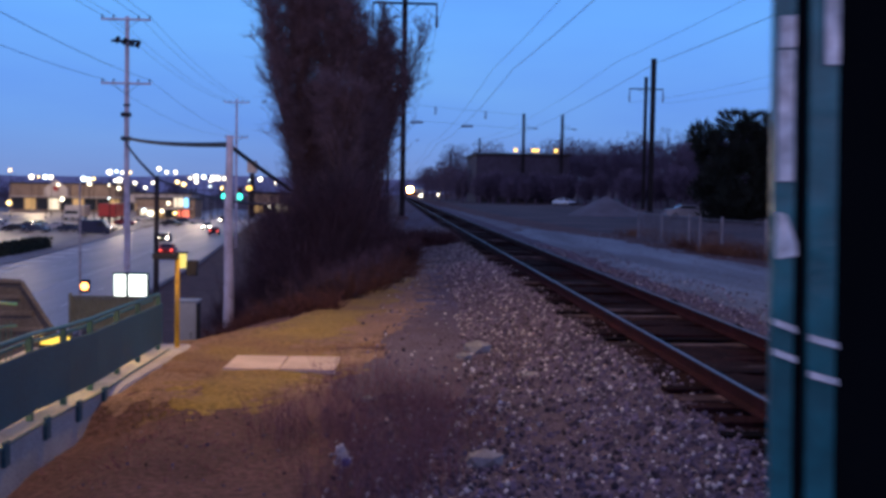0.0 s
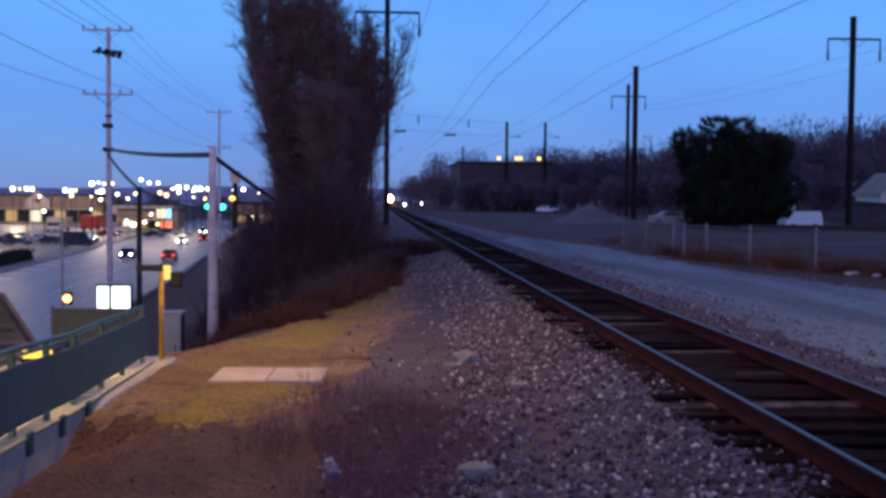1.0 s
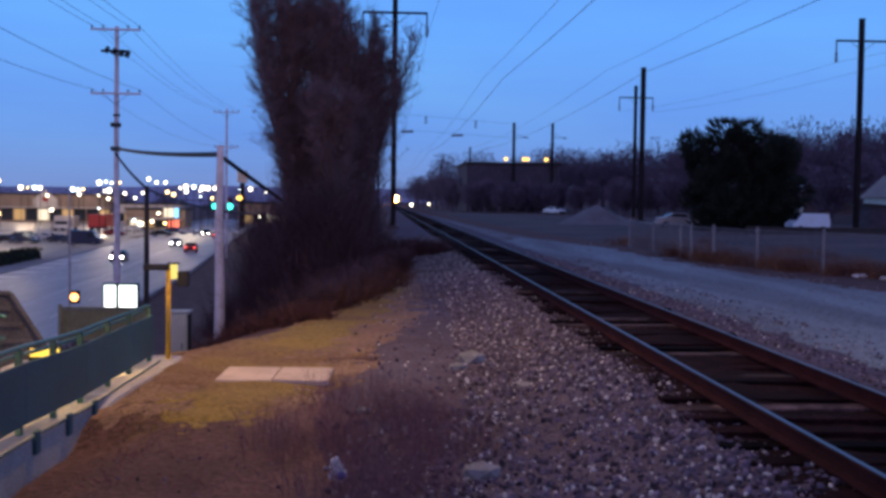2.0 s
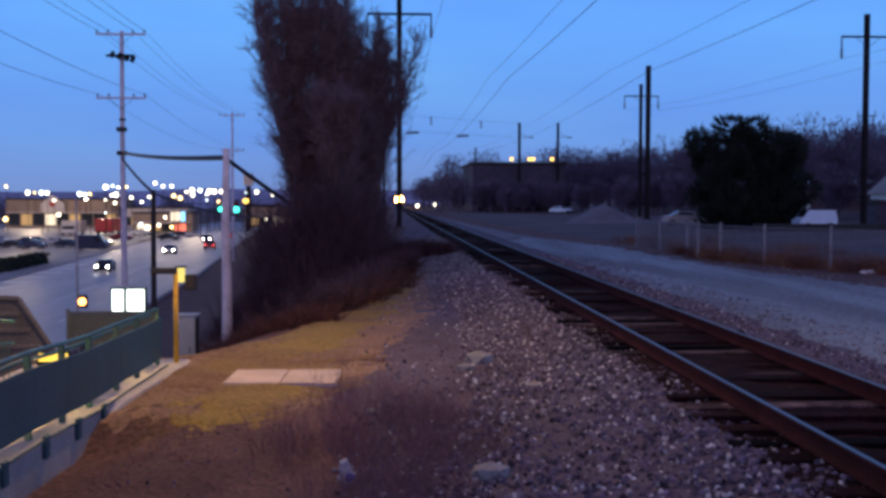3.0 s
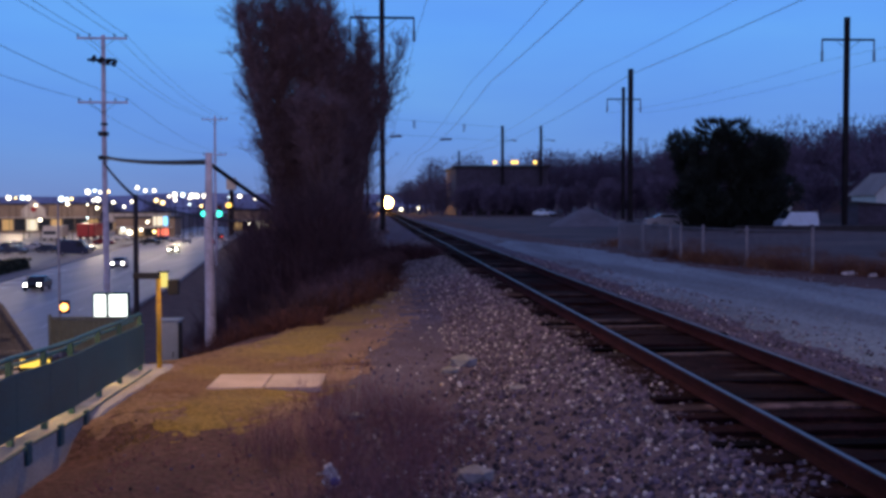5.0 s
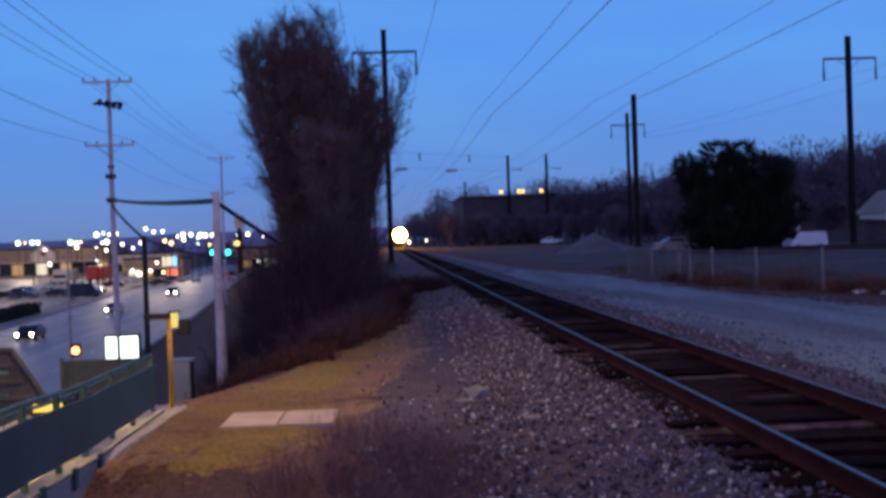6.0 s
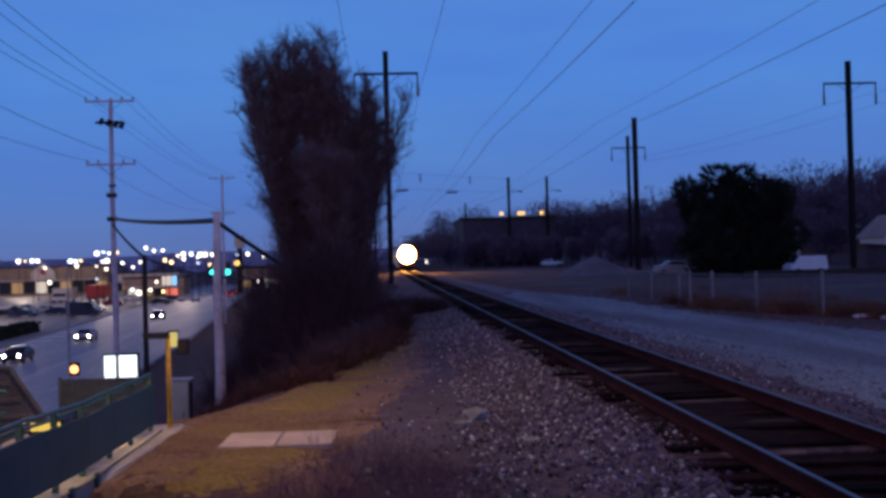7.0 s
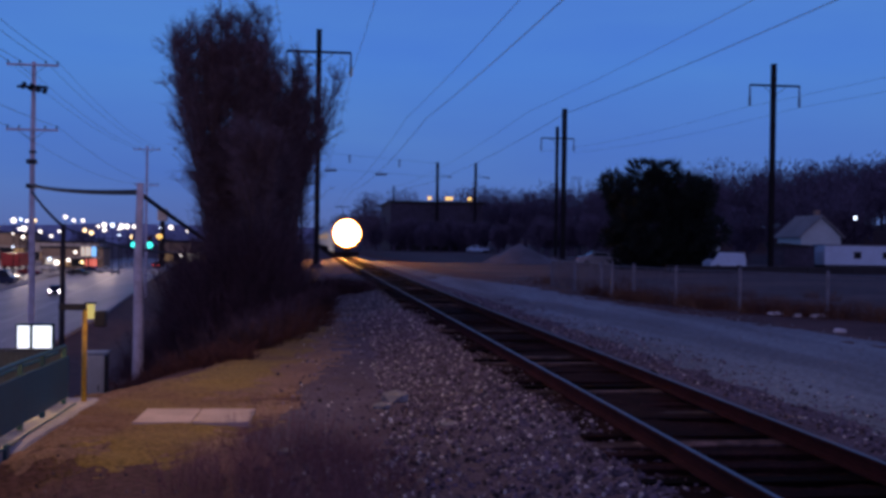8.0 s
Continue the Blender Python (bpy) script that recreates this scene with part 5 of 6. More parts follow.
def bare_tree(name, x, y, base, height, spread_r, seed, label, twigs=2600, lean=(0, 0), low=0.22, r0=0.13, group="bare trees"):
    """A trunk that divides into steep leaders, side branches on them, and a haze of fine upright twigs."""
    s = random.Random(seed)
    t = thing(name, (x, y, base), label, "tree", group)
    fork = height * min(low, 0.35)
    top = Vector((lean[0], lean[1], 0))
    pts = [Vector((0, 0, -0.3))]
    for i in range(1, 9):
        k = i / 8
        pts.append(top * k * 0.85 + Vector((0.07 * s.uniform(-1, 1), 0.07 * s.uniform(-1, 1), height * 0.8 * k)))
    part("trunk", Geo().tube(pts, [r0 * (1 - 0.1 * i) for i in range(9)], 8), "bark", t)
    fine, tips = Geo(), []
    leaders = 8
    for n in range(leaders):
        a = 2 * math.pi * (n + s.random() * 0.7) / leaders
        z0 = fork + (height * 0.6 - fork) * s.random() ** 1.5
        k0 = z0 / (height * 0.8)
        p0 = pts[int(k0 * 8)].lerp(pts[min(8, int(k0 * 8) + 1)], k0 * 8 - int(k0 * 8))
        out = Vector((math.cos(a), math.sin(a), 0)) * spread_r * s.uniform(0.45, 0.95)
        z1 = height * (0.90 - 0.20 * (out.length / spread_r) ** 2 + 0.04 * s.random())
        g, line = Geo(), []
        for i in range(10):
            k = i / 9
            line.append(Vector((p0.x, p0.y, 0)).lerp(Vector((top.x, top.y, 0)), k * 0.6) + out * (1 - (1 - k) ** 1.7) + Vector((0.06 * s.gauss(0, 1) * k, 0.06 * s.gauss(0, 1) * k, p0.z + (z1 - p0.z) * k)))
        g.tube(line, [0.048 * (1 - 0.088 * i) for i in range(10)], 5)
        for i in range(5, 10):
            tips += [(line[i - 1], line[i], (line[i] - line[i - 1]).normalized())] * 4
        for j in range(26):
            k = s.uniform(0.0, 1.0)
            i = min(8, int(k * 9))
            p = line[i].lerp(line[i + 1], k * 9 - i)
            b = s.uniform(0, 2 * math.pi)
            d = Vector((math.cos(b), math.sin(b), s.uniform(0.25, 1.5))).normalized()
            ln = spread_r * s.uniform(0.4, 0.95) * (1.25 - 0.6 * k)
            ln = min(ln, max(0.3, (height - p.z) / d.z))
            for h in range(3):
                d = (d + Vector((s.gauss(0, 0.18), s.gauss(0, 0.18), 0.10))).normalized()
                q = p + d * ln / 3
                g.bar(p, q, 0.016 - 0.004 * h, 0.012 - 0.004 * h, 3, caps=False)
                tips.append((p, q, d))
                p = q
        part("limb", g, "bark", t)
    for i in range(twigs):
        p, q, d = s.choice(tips)
        v = (d * 0.7 + Vector((s.gauss(0, 0.7), s.gauss(0, 0.7), s.gauss(0.3, 0.5)))).normalized()
        p = p.lerp(q, s.random())
        ln = s.uniform(0.2, 0.6)
        q = thorn(fine, p, v, ln, s.uniform(0.0055, 0.0095))
        for _ in range(3):
            v2 = (v + Vector((s.gauss(0, 0.6), s.gauss(0, 0.6), s.gauss(0.1, 0.5)))).normalized()
            thorn(fine, p.lerp(q, s.uniform(0.15, 0.9)), v2, ln * s.uniform(0.4, 0.85), 0.005)
    part("crown", fine, "crown_twig", t, "dense crown of bare purple brown twigs")
    return t


TL = "tall bare deciduous tree with dense upright twigs on the embankment"
bare_tree("bare_tree", -2.95, 40, ground_z(-2.95, 40), 13.3, 1.45, 11, TL, 4500, (-0.95, 0), 0.42)
bare_tree("bare_tree", -3.1, 40.6, ground_z(-3.1, 40.6), 13.0, 1.25, 18, TL, 3600, (-1.45, 0), 0.45)
bare_tree("bare_tree", -2.15, 40.4, ground_z(-2.15, 40.4), 12.7, 1.2, 19, TL, 3900, (0.0, 0), 0.3)
bare_tree("bare_tree", -2.65, 41, ground_z(-2.65, 41), 13.5, 1.4, 12, TL, 4950, (0.1, 0), 0.2)
bare_tree("bare_tree", -1.35, 42, ground_z(-1.35, 42), 11.2, 1.4, 13, TL, 4500, (0.3, 0), 0.15)
bare_tree("bare_tree", -0.75, 43, ground_z(-0.75, 43), 10.2, 1.2, 14, TL, 4500, (0.3, 0), 0.1)
bare_tree("bare_tree", -0.9, 44, ground_z(-0.9, 44), 9.4, 1.1, 15, TL, 2850, (0.75, 0), 0.45)
bare_tree("bare_tree", -1.9, 38, ground_z(-1.9, 38), 8.2, 1.0, 16, TL, 3900, (0.2, 0), 0.08)
bare_tree("bare_tree", -3.15, 39.6, ground_z(-3.15, 39.6), 7.6, 0.75, 52, "young bare tree filling the thicket below the crowns", 3600, (-0.35, 0), 0.1)
bare_tree("bare_tree", -2.75, 40.8, ground_z(-2.75, 40.8), 8.6, 0.8, 53, "young bare tree filling the thicket below the crowns", 3600, (-0.2, 0), 0.15)
bare_tree("bare_tree", -2.05, 39.4, ground_z(-2.05, 39.4), 7.4, 0.8, 54, "young bare tree filling the thicket below the crowns", 3400, (0.1, 0), 0.12)
bare_tree("bare_tree", -1.25, 41.0, ground_z(-1.25, 41.0), 7.0, 0.75, 55, "young bare tree filling the thicket below the crowns", 3400, (0.15, 0), 0.12)
bare_tree("bare_tree", -1.2, 62, ground_z(-1.2, 62), 13.5, 2.5, 17, "slender bare tree with open branches behind the thicket", 2250, (2.2, 0), 0.3)


def thicket(name, spots, count, hmin, hmax, spread_r, seed, material, label, r=0.008, up=1.6, category="brush", forks=3):
    s = random.Random(seed)
    g = Geo()
    for i in range(count):
        x, y, rad = s.choice(spots)
        a, k = s.uniform(0, 2 * math.pi), rad * math.sqrt(s.random())
        p = Vector((x + k * math.cos(a), y + k * math.sin(a), 0))
        p.z = ground_z(p.x, p.y) - 0.03
        d = Vector((s.gauss(0, spread_r), s.gauss(0, spread_r), up)).normalized()
        ln = s.uniform(hmin, hmax)
        q = twig(g, p, d, ln, r * s.uniform(0.7, 1.4))
        for _ in range(forks):
            v = (d + Vector((s.gauss(0, 0.5), s.gauss(0, 0.5), s.gauss(0, 0.3)))).normalized()
            twig(g, p.lerp(q, s.uniform(0.25, 0.95)), v, ln * s.uniform(0.25, 0.55), r * 0.7)
    return solo(name, g, material, label, category, "stuff")


slope = [(-1.2, 24, 0.9), (-0.4, 27, 1.0), (-0.7, 31, 1.0), (-1.6, 35, 0.8), (-1.8, 40, 0.8), (-1.8, 33, 1.6), (-2.8, 36, 1.6), (-2.2, 29, 1.5), (-3.4, 42, 1.8), (-4.4, 38, 1.6), (-1.6, 38, 1.8), (-4.2, 45, 2.0), (-2.4, 46, 2.2), (-1.2, 48, 1.3)]
thicket("thicket", [q for q in slope if q[1] > 34], 4200, 0.5, 2.0, 0.6, 21, "twig", "tangled bare brush covering the embankment slope", 0.007, forks=4)
clump = random.Random(33)
for low, high, count, kind in ((0.12, 0.5, 1100, "rust_brush"), (0.2, 0.8, 1500, "twig")):
    spots = []
    for i in range(34):
        y = clump.uniform(22, 35)
        spots.append((lerp_table(EDGE, y) - clump.uniform(0.15, 1.8), y, clump.uniform(0.12, 0.45)))
    thicket("thicket", spots, count, low, high, 0.8, 31 if kind == "twig" else 34, kind, "clumps of tangled dead brush on the bank edge" if kind == "twig" else "clumps of rust coloured dead weeds on the bank", 0.006, forks=4)
thicket("thicket", [(-4.7, 39, 1.0), (-5.6, 42, 1.2), (-6.6, 46, 1.4), (-4.2, 36, 0.9), (-5.2, 38.5, 1.0)], 1500, 0.25, 1.1, 0.6, 32, "twig", "ragged bare brush low on the slope", 0.007, forks=4)
deep = [(-3.6, 40, 1.4), (-2.9, 38, 1.4), (-2.4, 36, 1.3), (-4.4, 44, 1.0), (-1.8, 36, 0.7), (-1.5, 40, 0.7)]
thicket("thicket", deep, 3000, 1.4, 3.6, 0.34, 22, "twig", "tall dense bare saplings around the tree trunks", 0.009, forks=4)
thicket("thicket", [(-1.5, 20.8, 0.6), (-2.2, 21.5, 0.8), (-2.6, 24, 1.4), (-4.8, 26, 1.8), (-3.2, 25, 1.8), (-5.5, 29, 2.2), (-1.6, 23, 0.9)], 2600, 0.12, 0.45, 0.9, 23, "bank_weed", "low purple brown weeds on the bank", 0.007)
thicket("rust_brush", [(-0.15, 26.5, 0.5), (0.25, 28.5, 0.5), (-0.6, 24.5, 0.5), (-1.1, 22.6, 0.5), (0.3, 31, 0.5)], 700, 0.2, 0.6, 0.9, 24, "rust_brush", "rust coloured dead brush on the bank edge", 0.008)
thicket("thicket", [(1.8, 44.5, 0.5), (2.3, 43.6, 0.35), (1.1, 45, 0.6), (0.5, 44.5, 0.6), (0.2, 41, 0.5), (0.35, 37, 0.4), (0.45, 34, 0.3)], 3600, 0.3, 0.8, 1.1, 25, "twig", "dark dead brush heap beside the track", 0.012)
thicket("thicket", [(-1.4, 52, 1.2), (-1.8, 60, 1.5), (-2.2, 70, 1.8), (-2.6, 82, 2.0), (-3.2, 95, 2.4), (-4.2, 115, 3.0), (-5, 140, 3.5)], 2200, 0.8, 2.4, 0.4, 26, "twig", "bare brush along the bank beyond the trees", 0.014)
thicket("foreground_weeds", [(0.0, 9.4, 0.55), (-0.1, 10.6, 0.6), (0.15, 8.3, 0.5), (-0.3, 12.2, 0.7), (0.35, 11.0, 0.5), (-0.2, 7.6, 0.5), (0.6, 9.8, 0.5), (-0.7, 9.8, 0.6)], 2500, 0.12, 0.50, 0.5, 27, "dry_weed", "fine reddish dry weed stalks beside the gravel", 0.0016)
grass_spots = [(-1.7, 12.2, 0.9), (-2.5, 12.6, 0.7), (-2.3, 14.6, 0.8), (-1.3, 15.6, 0.9), (-0.4, 16.6, 0.8), (-0.6, 18.2, 0.7), (0.1, 20.5, 0.8), (-2.6, 11.2, 0.5), (0.4, 23, 0.8), (-0.7, 15.2, 0.7)]
thicket("dry_grass", grass_spots, 9000, 0.03, 0.09, 1.8, 28, "dry_grass", "short yellow dry grass on the bank top", 0.004, 1.0, "grass", forks=2)
thicket("dry_grass", [(-2.3, 9.6, 0.8), (-1.5, 10.2, 0.9), (-1.0, 12.5, 0.9), (-0.9, 9.0, 0.8), (-2.0, 8.0, 0.9)], 3000, 0.03, 0.09, 1.6, 29, "dry_weed", "sparse brown dead grass near the platform", 0.0035, 1.0, "grass", forks=2)
thicket("fence_weeds", [(13.2, 46 - 1.6 * i, 0.7) for i in range(4)] + [(14.4, 38, 0.9), (15.6, 34.8, 0.9), (17.0, 32.4, 1.0), (19.0, 30, 1.0), (21, 28, 1.0), (13.4, 47, 1.0), (14.0, 40, 0.9), (14.6, 36.6, 0.9), (16.2, 33.6, 0.9), (18.0, 31.2, 0.9), (15.4, 37, 1.4), (17.2, 34.4, 1.4), (15.2, 40.5, 1.6)], 5600, 0.15, 0.55, 0.7, 30, "fence_weed", "brown dead weeds along the foot of the fence", 0.008)


yard = random.Random(35)
yard_spots = []
for i in range(46):
    y = yard.uniform(33, 64)
    yard_spots.append((lerp_table([(29, 19.5), (36, 15.6), (44, 13.6), (70, 13.2)], y) + 9.0 * yard.random() ** 1.6, y, yard.uniform(0.3, 1.1)))
thicket("yard_weeds", yard_spots, 3400, 0.12, 0.5, 0.8, 36, "fence_weed", "patchy brown dead weeds in the yard behind the fence", 0.007)


def evergreen(x, y, base, rx, ry, h, seed, label):
    s = random.Random(seed)
    t = thing("evergreen_tree", (x, y, base), label, "tree")
    part("trunk", Geo().bar((0, 0, -0.3), (0, 0, h * 0.8), 0.3, 0.08, 8), "bark", t)
    g = Geo()
    lobes = [(-0.7 * rx + 0.175 * rx * i, -0.3 * ry, 0.09 * h) for i in range(9)] + [(s.uniform(-0.75, 0.75) * rx, s.uniform(-0.7, 0.7) * ry, s.uniform(0.15, 0.80) * h) for _ in range(34)] + [(-0.85 * rx, 0, 0.78 * h), (0.05 * rx, 0, 0.9 * h), (-0.35 * rx, 0, 0.92 * h), (0.7 * rx, 0, 0.45 * h), (-0.8 * rx, 0, 0.3 * h), (-0.6 * rx, -0.2 * ry, 0.72 * h), (-0.15 * rx, 0, 0.80 * h), (0.3 * rx, -0.1 * ry, 0.78 * h), (0.55 * rx, 0, 0.62 * h), (-0.45 * rx, -0.4 * ry, 0.5 * h), (0.1 * rx, -0.5 * ry, 0.5 * h), (0.6 * rx, -0.3 * ry, 0.25 * h)]
    for i in range(28000):
        lx, ly, lz = s.choice(lobes)
        v = Vector((s.gauss(0, 1), s.gauss(0, 1), s.gauss(0, 1))).normalized()
        rad = s.uniform(0.5, 1.0) * 1.45
        p = Vector((lx, ly, lz)) + Vector((v.x * rad, v.y * rad, v.z * rad * 0.9))
        if p.z < -0.1 or p.z > h:
            continue
        d = (v + Vector((0, 0, 0.6))).normalized()
        a = d.orthogonal().normalized() * s.uniform(0.05, 0.11)
        b = d.cross(a)
        ln = s.uniform(0.25, 0.6)
        g.add([p - a, p + a, p + b, p + d * ln], [(0, 1, 3), (1, 2, 3), (2, 0, 3), (0, 2, 1)])
    part("crown", g, "needles", t, "dense dark green needles")
    return t


evergreen(31.3, 91.5, ground_z(31.3, 91.5), 5.2, 4.2, 9.6, 41, "broad dark evergreen tree behind the fence")


def woods(name, rows, seed, label, twigs=260):
    """A stand of bare trees, too many to count."""
    s = random.Random(seed)
    g = Geo()
    for x0, y0, x1, y1, count, lo, hi in rows:
        for i in range(count):
            k = (i + s.random()) / count
            x, y = x0 + (x1 - x0) * k + s.uniform(-4, 4), y0 + (y1 - y0) * k + s.uniform(-14, 14)
            b = ground_z(x, y)
            h = s.uniform(lo, hi)
            g.bar((x, y, b - 0.5), (x, y, b + h * 0.7), 0.22, 0.08, 5, caps=False)
            r = h * s.uniform(0.24, 0.36)
            for j in range(twigs):
                v = Vector((s.gauss(0, 1), s.gauss(0, 1), s.gauss(0, 1))).normalized() * s.random() ** 0.45
                p = Vector((x + v.x * r, y + v.y * r, b + h * 0.58 + v.z * h * 0.42))
                d = Vector((v.x, v.y, 0.9 + s.gauss(0, 0.4))).normalized()
                for _ in range(2):
                    e = (d + Vector((s.gauss(0, 0.4), s.gauss(0, 0.4), s.gauss(0, 0.3)))).normalized()
                    thorn(g, p, e, s.uniform(0.6, 1.35), s.uniform(0.04, 0.085))
    return solo(name, g, "hazed_twig", label, "woods", "stuff")


woods("far_woods", [(40, 265, 95, 262, 44, 13, 17), (60, 215, 110, 185, 44, 11, 14.5), (70, 165, 125, 150, 40, 9, 13), (38, 190, 66, 180, 22, 5, 8), (20, 380, 70, 330, 30, 14, 20), (60, 300, 190, 250, 50, 14, 20), (58, 140, 100, 128, 30, 5, 9), (16, 222, 42, 222, 22, 3.5, 7)], 51, "bare woods beyond the yard, twigs coloured purple for haze", 420)
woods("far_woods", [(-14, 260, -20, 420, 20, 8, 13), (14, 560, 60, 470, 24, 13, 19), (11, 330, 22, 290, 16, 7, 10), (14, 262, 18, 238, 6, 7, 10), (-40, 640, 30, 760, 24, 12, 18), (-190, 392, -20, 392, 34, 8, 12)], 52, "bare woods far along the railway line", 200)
# far ridge; its haze is in the material colour
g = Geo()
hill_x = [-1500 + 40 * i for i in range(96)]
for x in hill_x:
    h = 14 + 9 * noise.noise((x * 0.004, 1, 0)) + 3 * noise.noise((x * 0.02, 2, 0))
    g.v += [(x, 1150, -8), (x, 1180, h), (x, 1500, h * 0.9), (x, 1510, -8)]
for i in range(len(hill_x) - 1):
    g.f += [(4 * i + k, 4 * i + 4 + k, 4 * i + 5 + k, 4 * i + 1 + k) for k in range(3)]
solo("distant_ridge", g, "ridge", "low wooded ridge on the horizon, haze blue in its colour", "hill", "structure")

s = random.Random(61)
t = thing("hedge", (-45.2, 134, -6.45), "clipped dark green hedge beside the road", "hedge", rz=3)
g = Geo()
for i in range(2600):
    p = Vector((s.uniform(-1.2, 1.2), s.uniform(-9, 9), s.uniform(0.05, 1.5)))
    d = Vector((s.gauss(0, 1), s.gauss(0, 1), s.gauss(0.5, 1))).normalized()
    a = d.orthogonal().normalized() * s.uniform(0.06, 0.14)
    b = d.cross(a)
    g.add([p - a, p + a, p + b, p + d * s.uniform(0.2, 0.45)], [(0, 1, 3), (1, 2, 3), (2, 0, 3), (0, 2, 1)])
part("foliage", g, "hedge_leaf", t)
part("stems", Geo().box(-0.9, -8.8, -0.1, 0.9, 8.8, 1.2, 0.2), "hedge_leaf", t)

# ---- loose stones ----
ICO_V, ICO_F = [], []
bm = bmesh.new()
bmesh.ops.create_icosphere(bm, subdivisions=1, radius=1)
bm.verts.index_update()
ICO_V = [v.co.copy() for v in bm.verts]
ICO_F = [[v.index for v in q.verts] for q in bm.faces]
bm.free()


def stones(name, count, place, lo, hi, seed, material, label):
    s = random.Random(seed)
    g = Geo()
    for i in range(count):
        x, y, z = place(s)
        r = lo * (hi / lo) ** s.random()
        turn = Euler((s.uniform(0, 6), s.uniform(0, 6), s.uniform(0, 6))).to_matrix()
        sc = Vector((s.uniform(0.7, 1.3), s.uniform(0.6, 1.1), s.uniform(0.45, 0.85)))
        o = Vector((x, y, z + r * 0.25))
        g.add([o + turn @ Vector((v.x * sc.x, v.y * sc.y, v.z * sc.z)) * r * s.uniform(0.8, 1.15) for v in ICO_V], ICO_F)
    return solo(name, g, material, label, "stones", "stuff")


def shoulder(s):
    y = 6.5 + 26 * s.random() ** 1.5
    x = 3.2 - 3.3 * s.random() ** 1.15 + 0.25 * s.gauss(0, 1)
    if y > 12 and x < 0.9 + 0.05 * (y - 12) and s.random() < 0.88:
        x = s.uniform(1.4, 3.1)
    return x, y, ground_z(x, y) + max(apron_lift(0.5, x, y), bed(0, x, y) if x > 0.85 else -1)


def far_shoulder(s):
    y = 30 + 34 * s.random()
    x = 3.1 - 2.4 * s.random()
    return x, y, ground_z(x, y) + max(apron_lift(0.5, x, y) if y < 40 else 0.0, bed(0, x, y) if x > 0.85 else 0.0)


def between(s):
    y = 7 + 30 * s.random() ** 1.3
    x = 4.26 + s.uniform(-1.6, 2.9)
    return x, y, ground_z(x, y) + bed(0, x, y) - 0.03


def far_side(s):
    y = 14 + 50 * s.random()
    x = s.uniform(7.0, 14)
    return x, y, ground_z(x, y) + 0.02


def right_strip(s):
    y = 9 + 34 * s.random() ** 1.2
    x = 5.75 + 2.6 * s.random() ** 1.3
    return x, y, ground_z(x, y) + (bed(0, x, y) if x < 7.1 else 0.02)


def bank_top(s):
    y = 7 + 10 * s.random()
    x = s.uniform(-2.7, 1.0)
    return x, y, ground_z(x, y)


stones("ballast_stones", 13000, shoulder, 0.013, 0.042, 71, "stone", "loose grey crushed ballast stones on the shoulder")
stones("pale_stones", 2700, shoulder, 0.010, 0.034, 72, "pale_stone", "scattered pale quartz stones among the ballast")
stones("ballast_stones", 5000, between, 0.02, 0.045, 73, "oily_stone", "dark oily ballast stones between the ties")
stones("ballast_stones", 3000, far_side, 0.012, 0.034, 74, "road_stone", "scattered stones on the gravel service road")
stones("ballast_stones", 3600, right_strip, 0.014, 0.040, 76, "stone", "loose grey ballast along the far rail")
stones("pale_stones", 650, right_strip, 0.010, 0.030, 77, "pale_stone", "scattered pale stones along the far rail")
stones("ballast_stones", 3200, far_shoulder, 0.018, 0.050, 78, "road_stone", "grey ballast stones on the far shoulder")
stones("pebbles", 420, bank_top, 0.008, 0.022, 75, "stone", "small pebbles strewn in the earth")
for x, y, r in ((0.86, 8.95, 0.16), (1.29, 15.2, 0.20), (1.05, 14.6, 0.12), (1.8, 13.0, 0.13), (-0.2, 11.5, 0.09)):
    g = Geo()
    g.add([Vector((v.x * 1.2, v.y, v.z * 0.62)) * r * (1 + 0.22 * noise.noise((v.x * 2, v.y * 2, r * 40))) for v in ICO_V], ICO_F)
    ob = solo("rock", g, "road_stone", "pale angular rock lying on the ballast shoulder", "rock", group="rocks")
    ob.location = (x, y, ground_z(x, y) + r * 0.35)

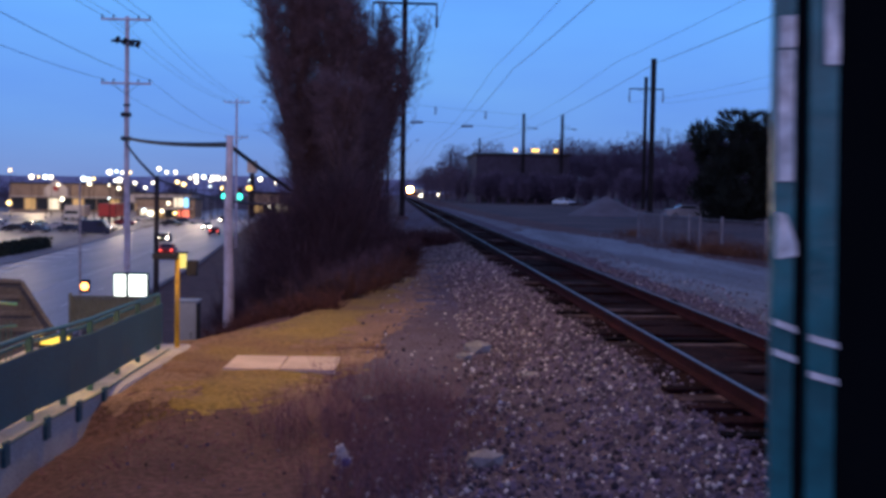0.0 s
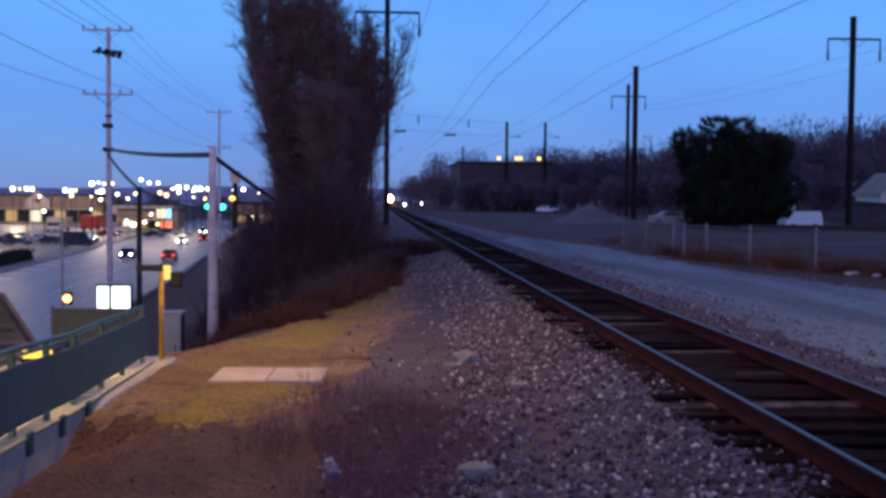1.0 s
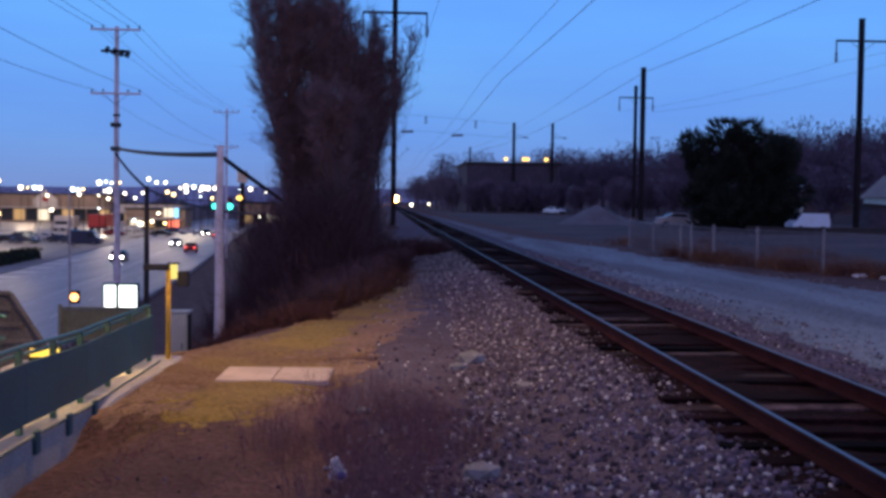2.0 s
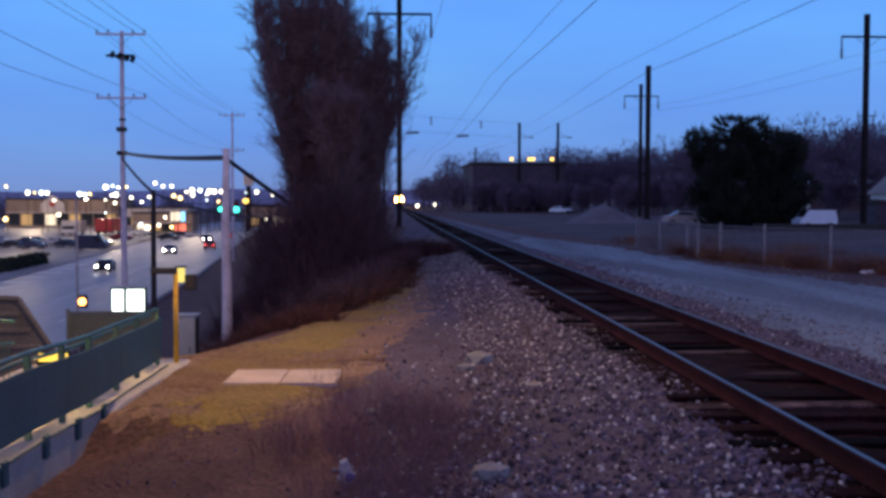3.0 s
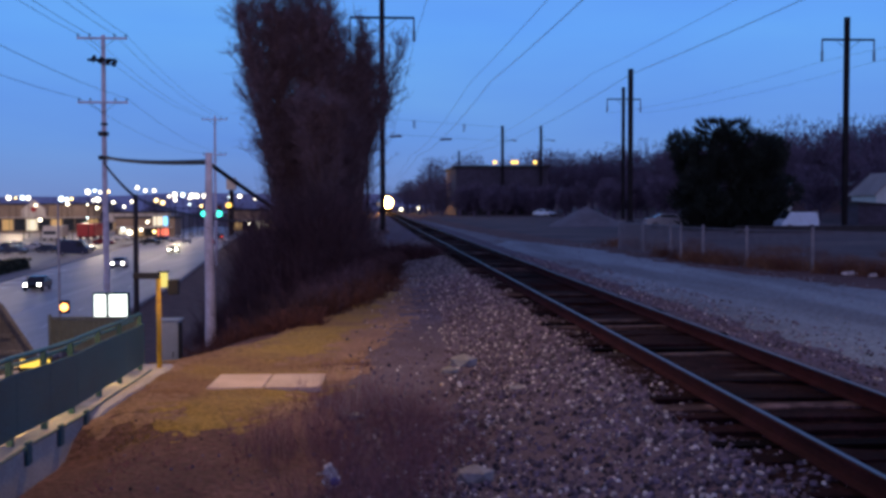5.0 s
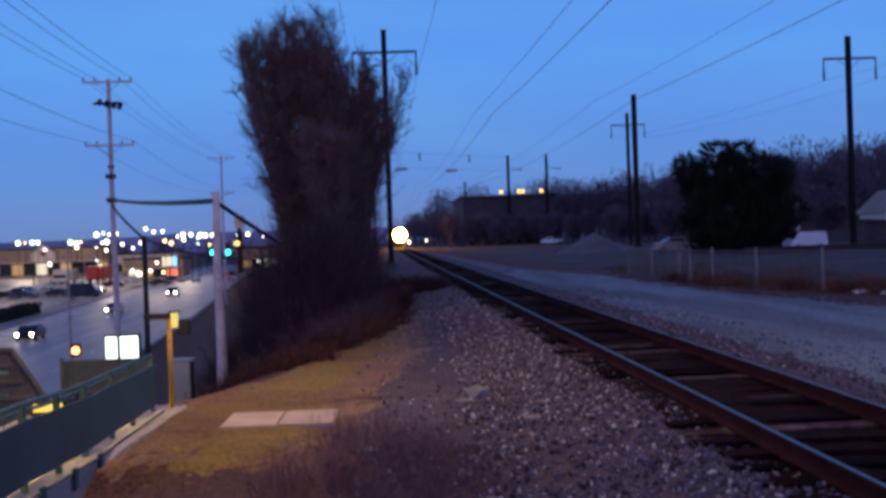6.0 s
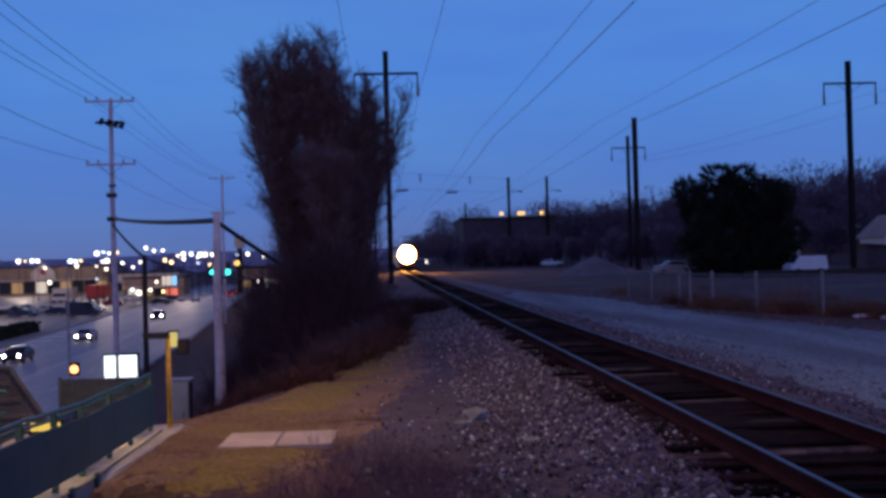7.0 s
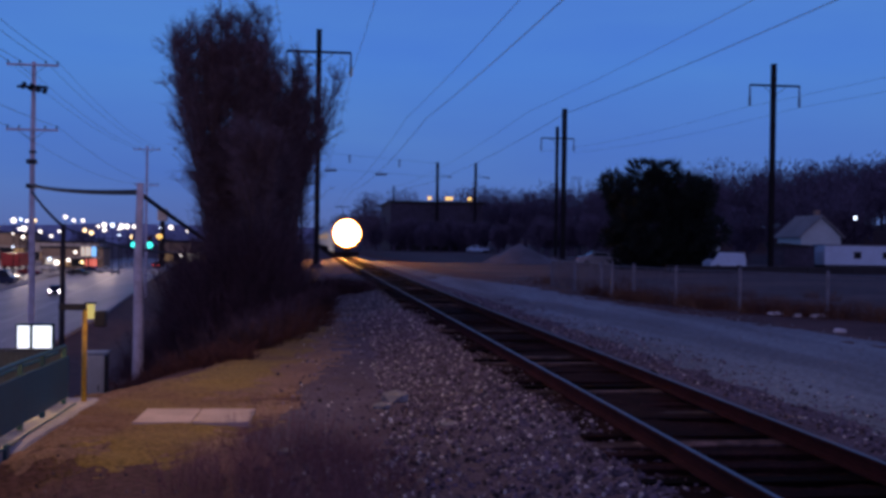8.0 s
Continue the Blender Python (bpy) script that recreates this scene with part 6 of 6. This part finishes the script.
# ---- ties ----
s = random.Random(81)
tie_mesh = Geo().box(-1.3, -0.115, -0.175, 1.3, 0.115, 0.0, 0.012).mesh("tie", "tie_wood")
pale_mesh = Geo().box(-1.3, -0.115, -0.175, 1.3, 0.115, 0.0, 0.012).mesh("pale_tie", "pale_tie")
far = Geo()
for i in range(1400):
    y = -18.0 + 0.55 * i
    if y > 760:
        break
    if y > 1.0 and i < 325:
        ob = new("tie", pale_mesh if s.random() < 0.17 else tie_mesh)
        ob.parent = track
        ob.matrix_basis = pose(track_x(y) + s.uniform(-0.06, 0.06), y + s.uniform(-0.06, 0.06), -0.172 - (s.uniform(0.03, 0.06) if s.random() < 0.4 else s.uniform(0.0, 0.014)), s.uniform(-2.5, 2.5), s.uniform(-0.4, 0.4), s.uniform(-2.2, 2.2))
    else:
        x = track_x(y)
        far.box(x - 1.3, y - 0.115, -0.34, x + 1.3, y + 0.115, -0.172)
tagged(part("far_ties", far, "tie_wood", track, "dark wooden ties"), kind="stuff")


def motions():
    # the train runs in along the track at about 58 m/s
    rows = []
    for t, y in ((0.0, 577), (0.5, 548), (1.0, 519), (1.5, 490), (2.0, 461), (2.5, 432), (3.0, 403), (3.5, 374), (4.0, 345), (4.5, 316), (5.0, 287), (5.5, 258), (6.0, 229), (6.5, 200), (7.0, 171), (7.5, 142), (8.0, 113)):
        yaw = -math.degrees(math.atan2(track_x(y + 60) - track_x(y), 60))
        rows.append((t, pose(track_x(y), y, 0, 0, 0, yaw)))
    walk(train, rows)

    def drive(car, points, lane, away=False):
        out = []
        for t, y in points:
            slope = math.degrees(math.atan2(road_x(y + 5) - road_x(y - 5), 10))
            out.append((t, pose(lane(y), y, -6.438, 0, 0, -slope + (180 if away else 0))))
        walk(car, out)

    near_lane = lambda y: lerp_table([(60, -32.0), (120, -33.3), (200, -35.0), (420, -56)], y)
    drive(car_a, [(0, 163), (1, 149), (1.5, 144), (2.5, 134), (3, 128), (3.5, 121), (4, 116), (5.5, 104.5), (6.5, 100), (7, 98.6), (8, 96.5)], near_lane)
    drive(car_b, [(0, 212), (1, 196), (2, 182), (3, 170), (3.5, 163), (4, 157), (5.5, 141), (6.5, 131), (7, 123), (8, 108)], near_lane)
    drive(car_c, [(0, 262), (2, 236), (3.5, 212), (4, 204), (5.5, 184), (6.5, 174), (7, 167), (8, 153)], near_lane)
    out_lane = lambda y: lerp_table([(60, -25.0), (145, -27.5), (200, -32), (420, -50)], y)
    drive(car_d, [(0, 131), (1, 145), (1.5, 155), (2.5, 176), (3.5, 198), (5.5, 240), (8, 292)], out_lane, True)
    drive(car_e, [(0, 190), (2, 222), (4, 250), (6, 276), (8, 305)], out_lane, True)


motions()
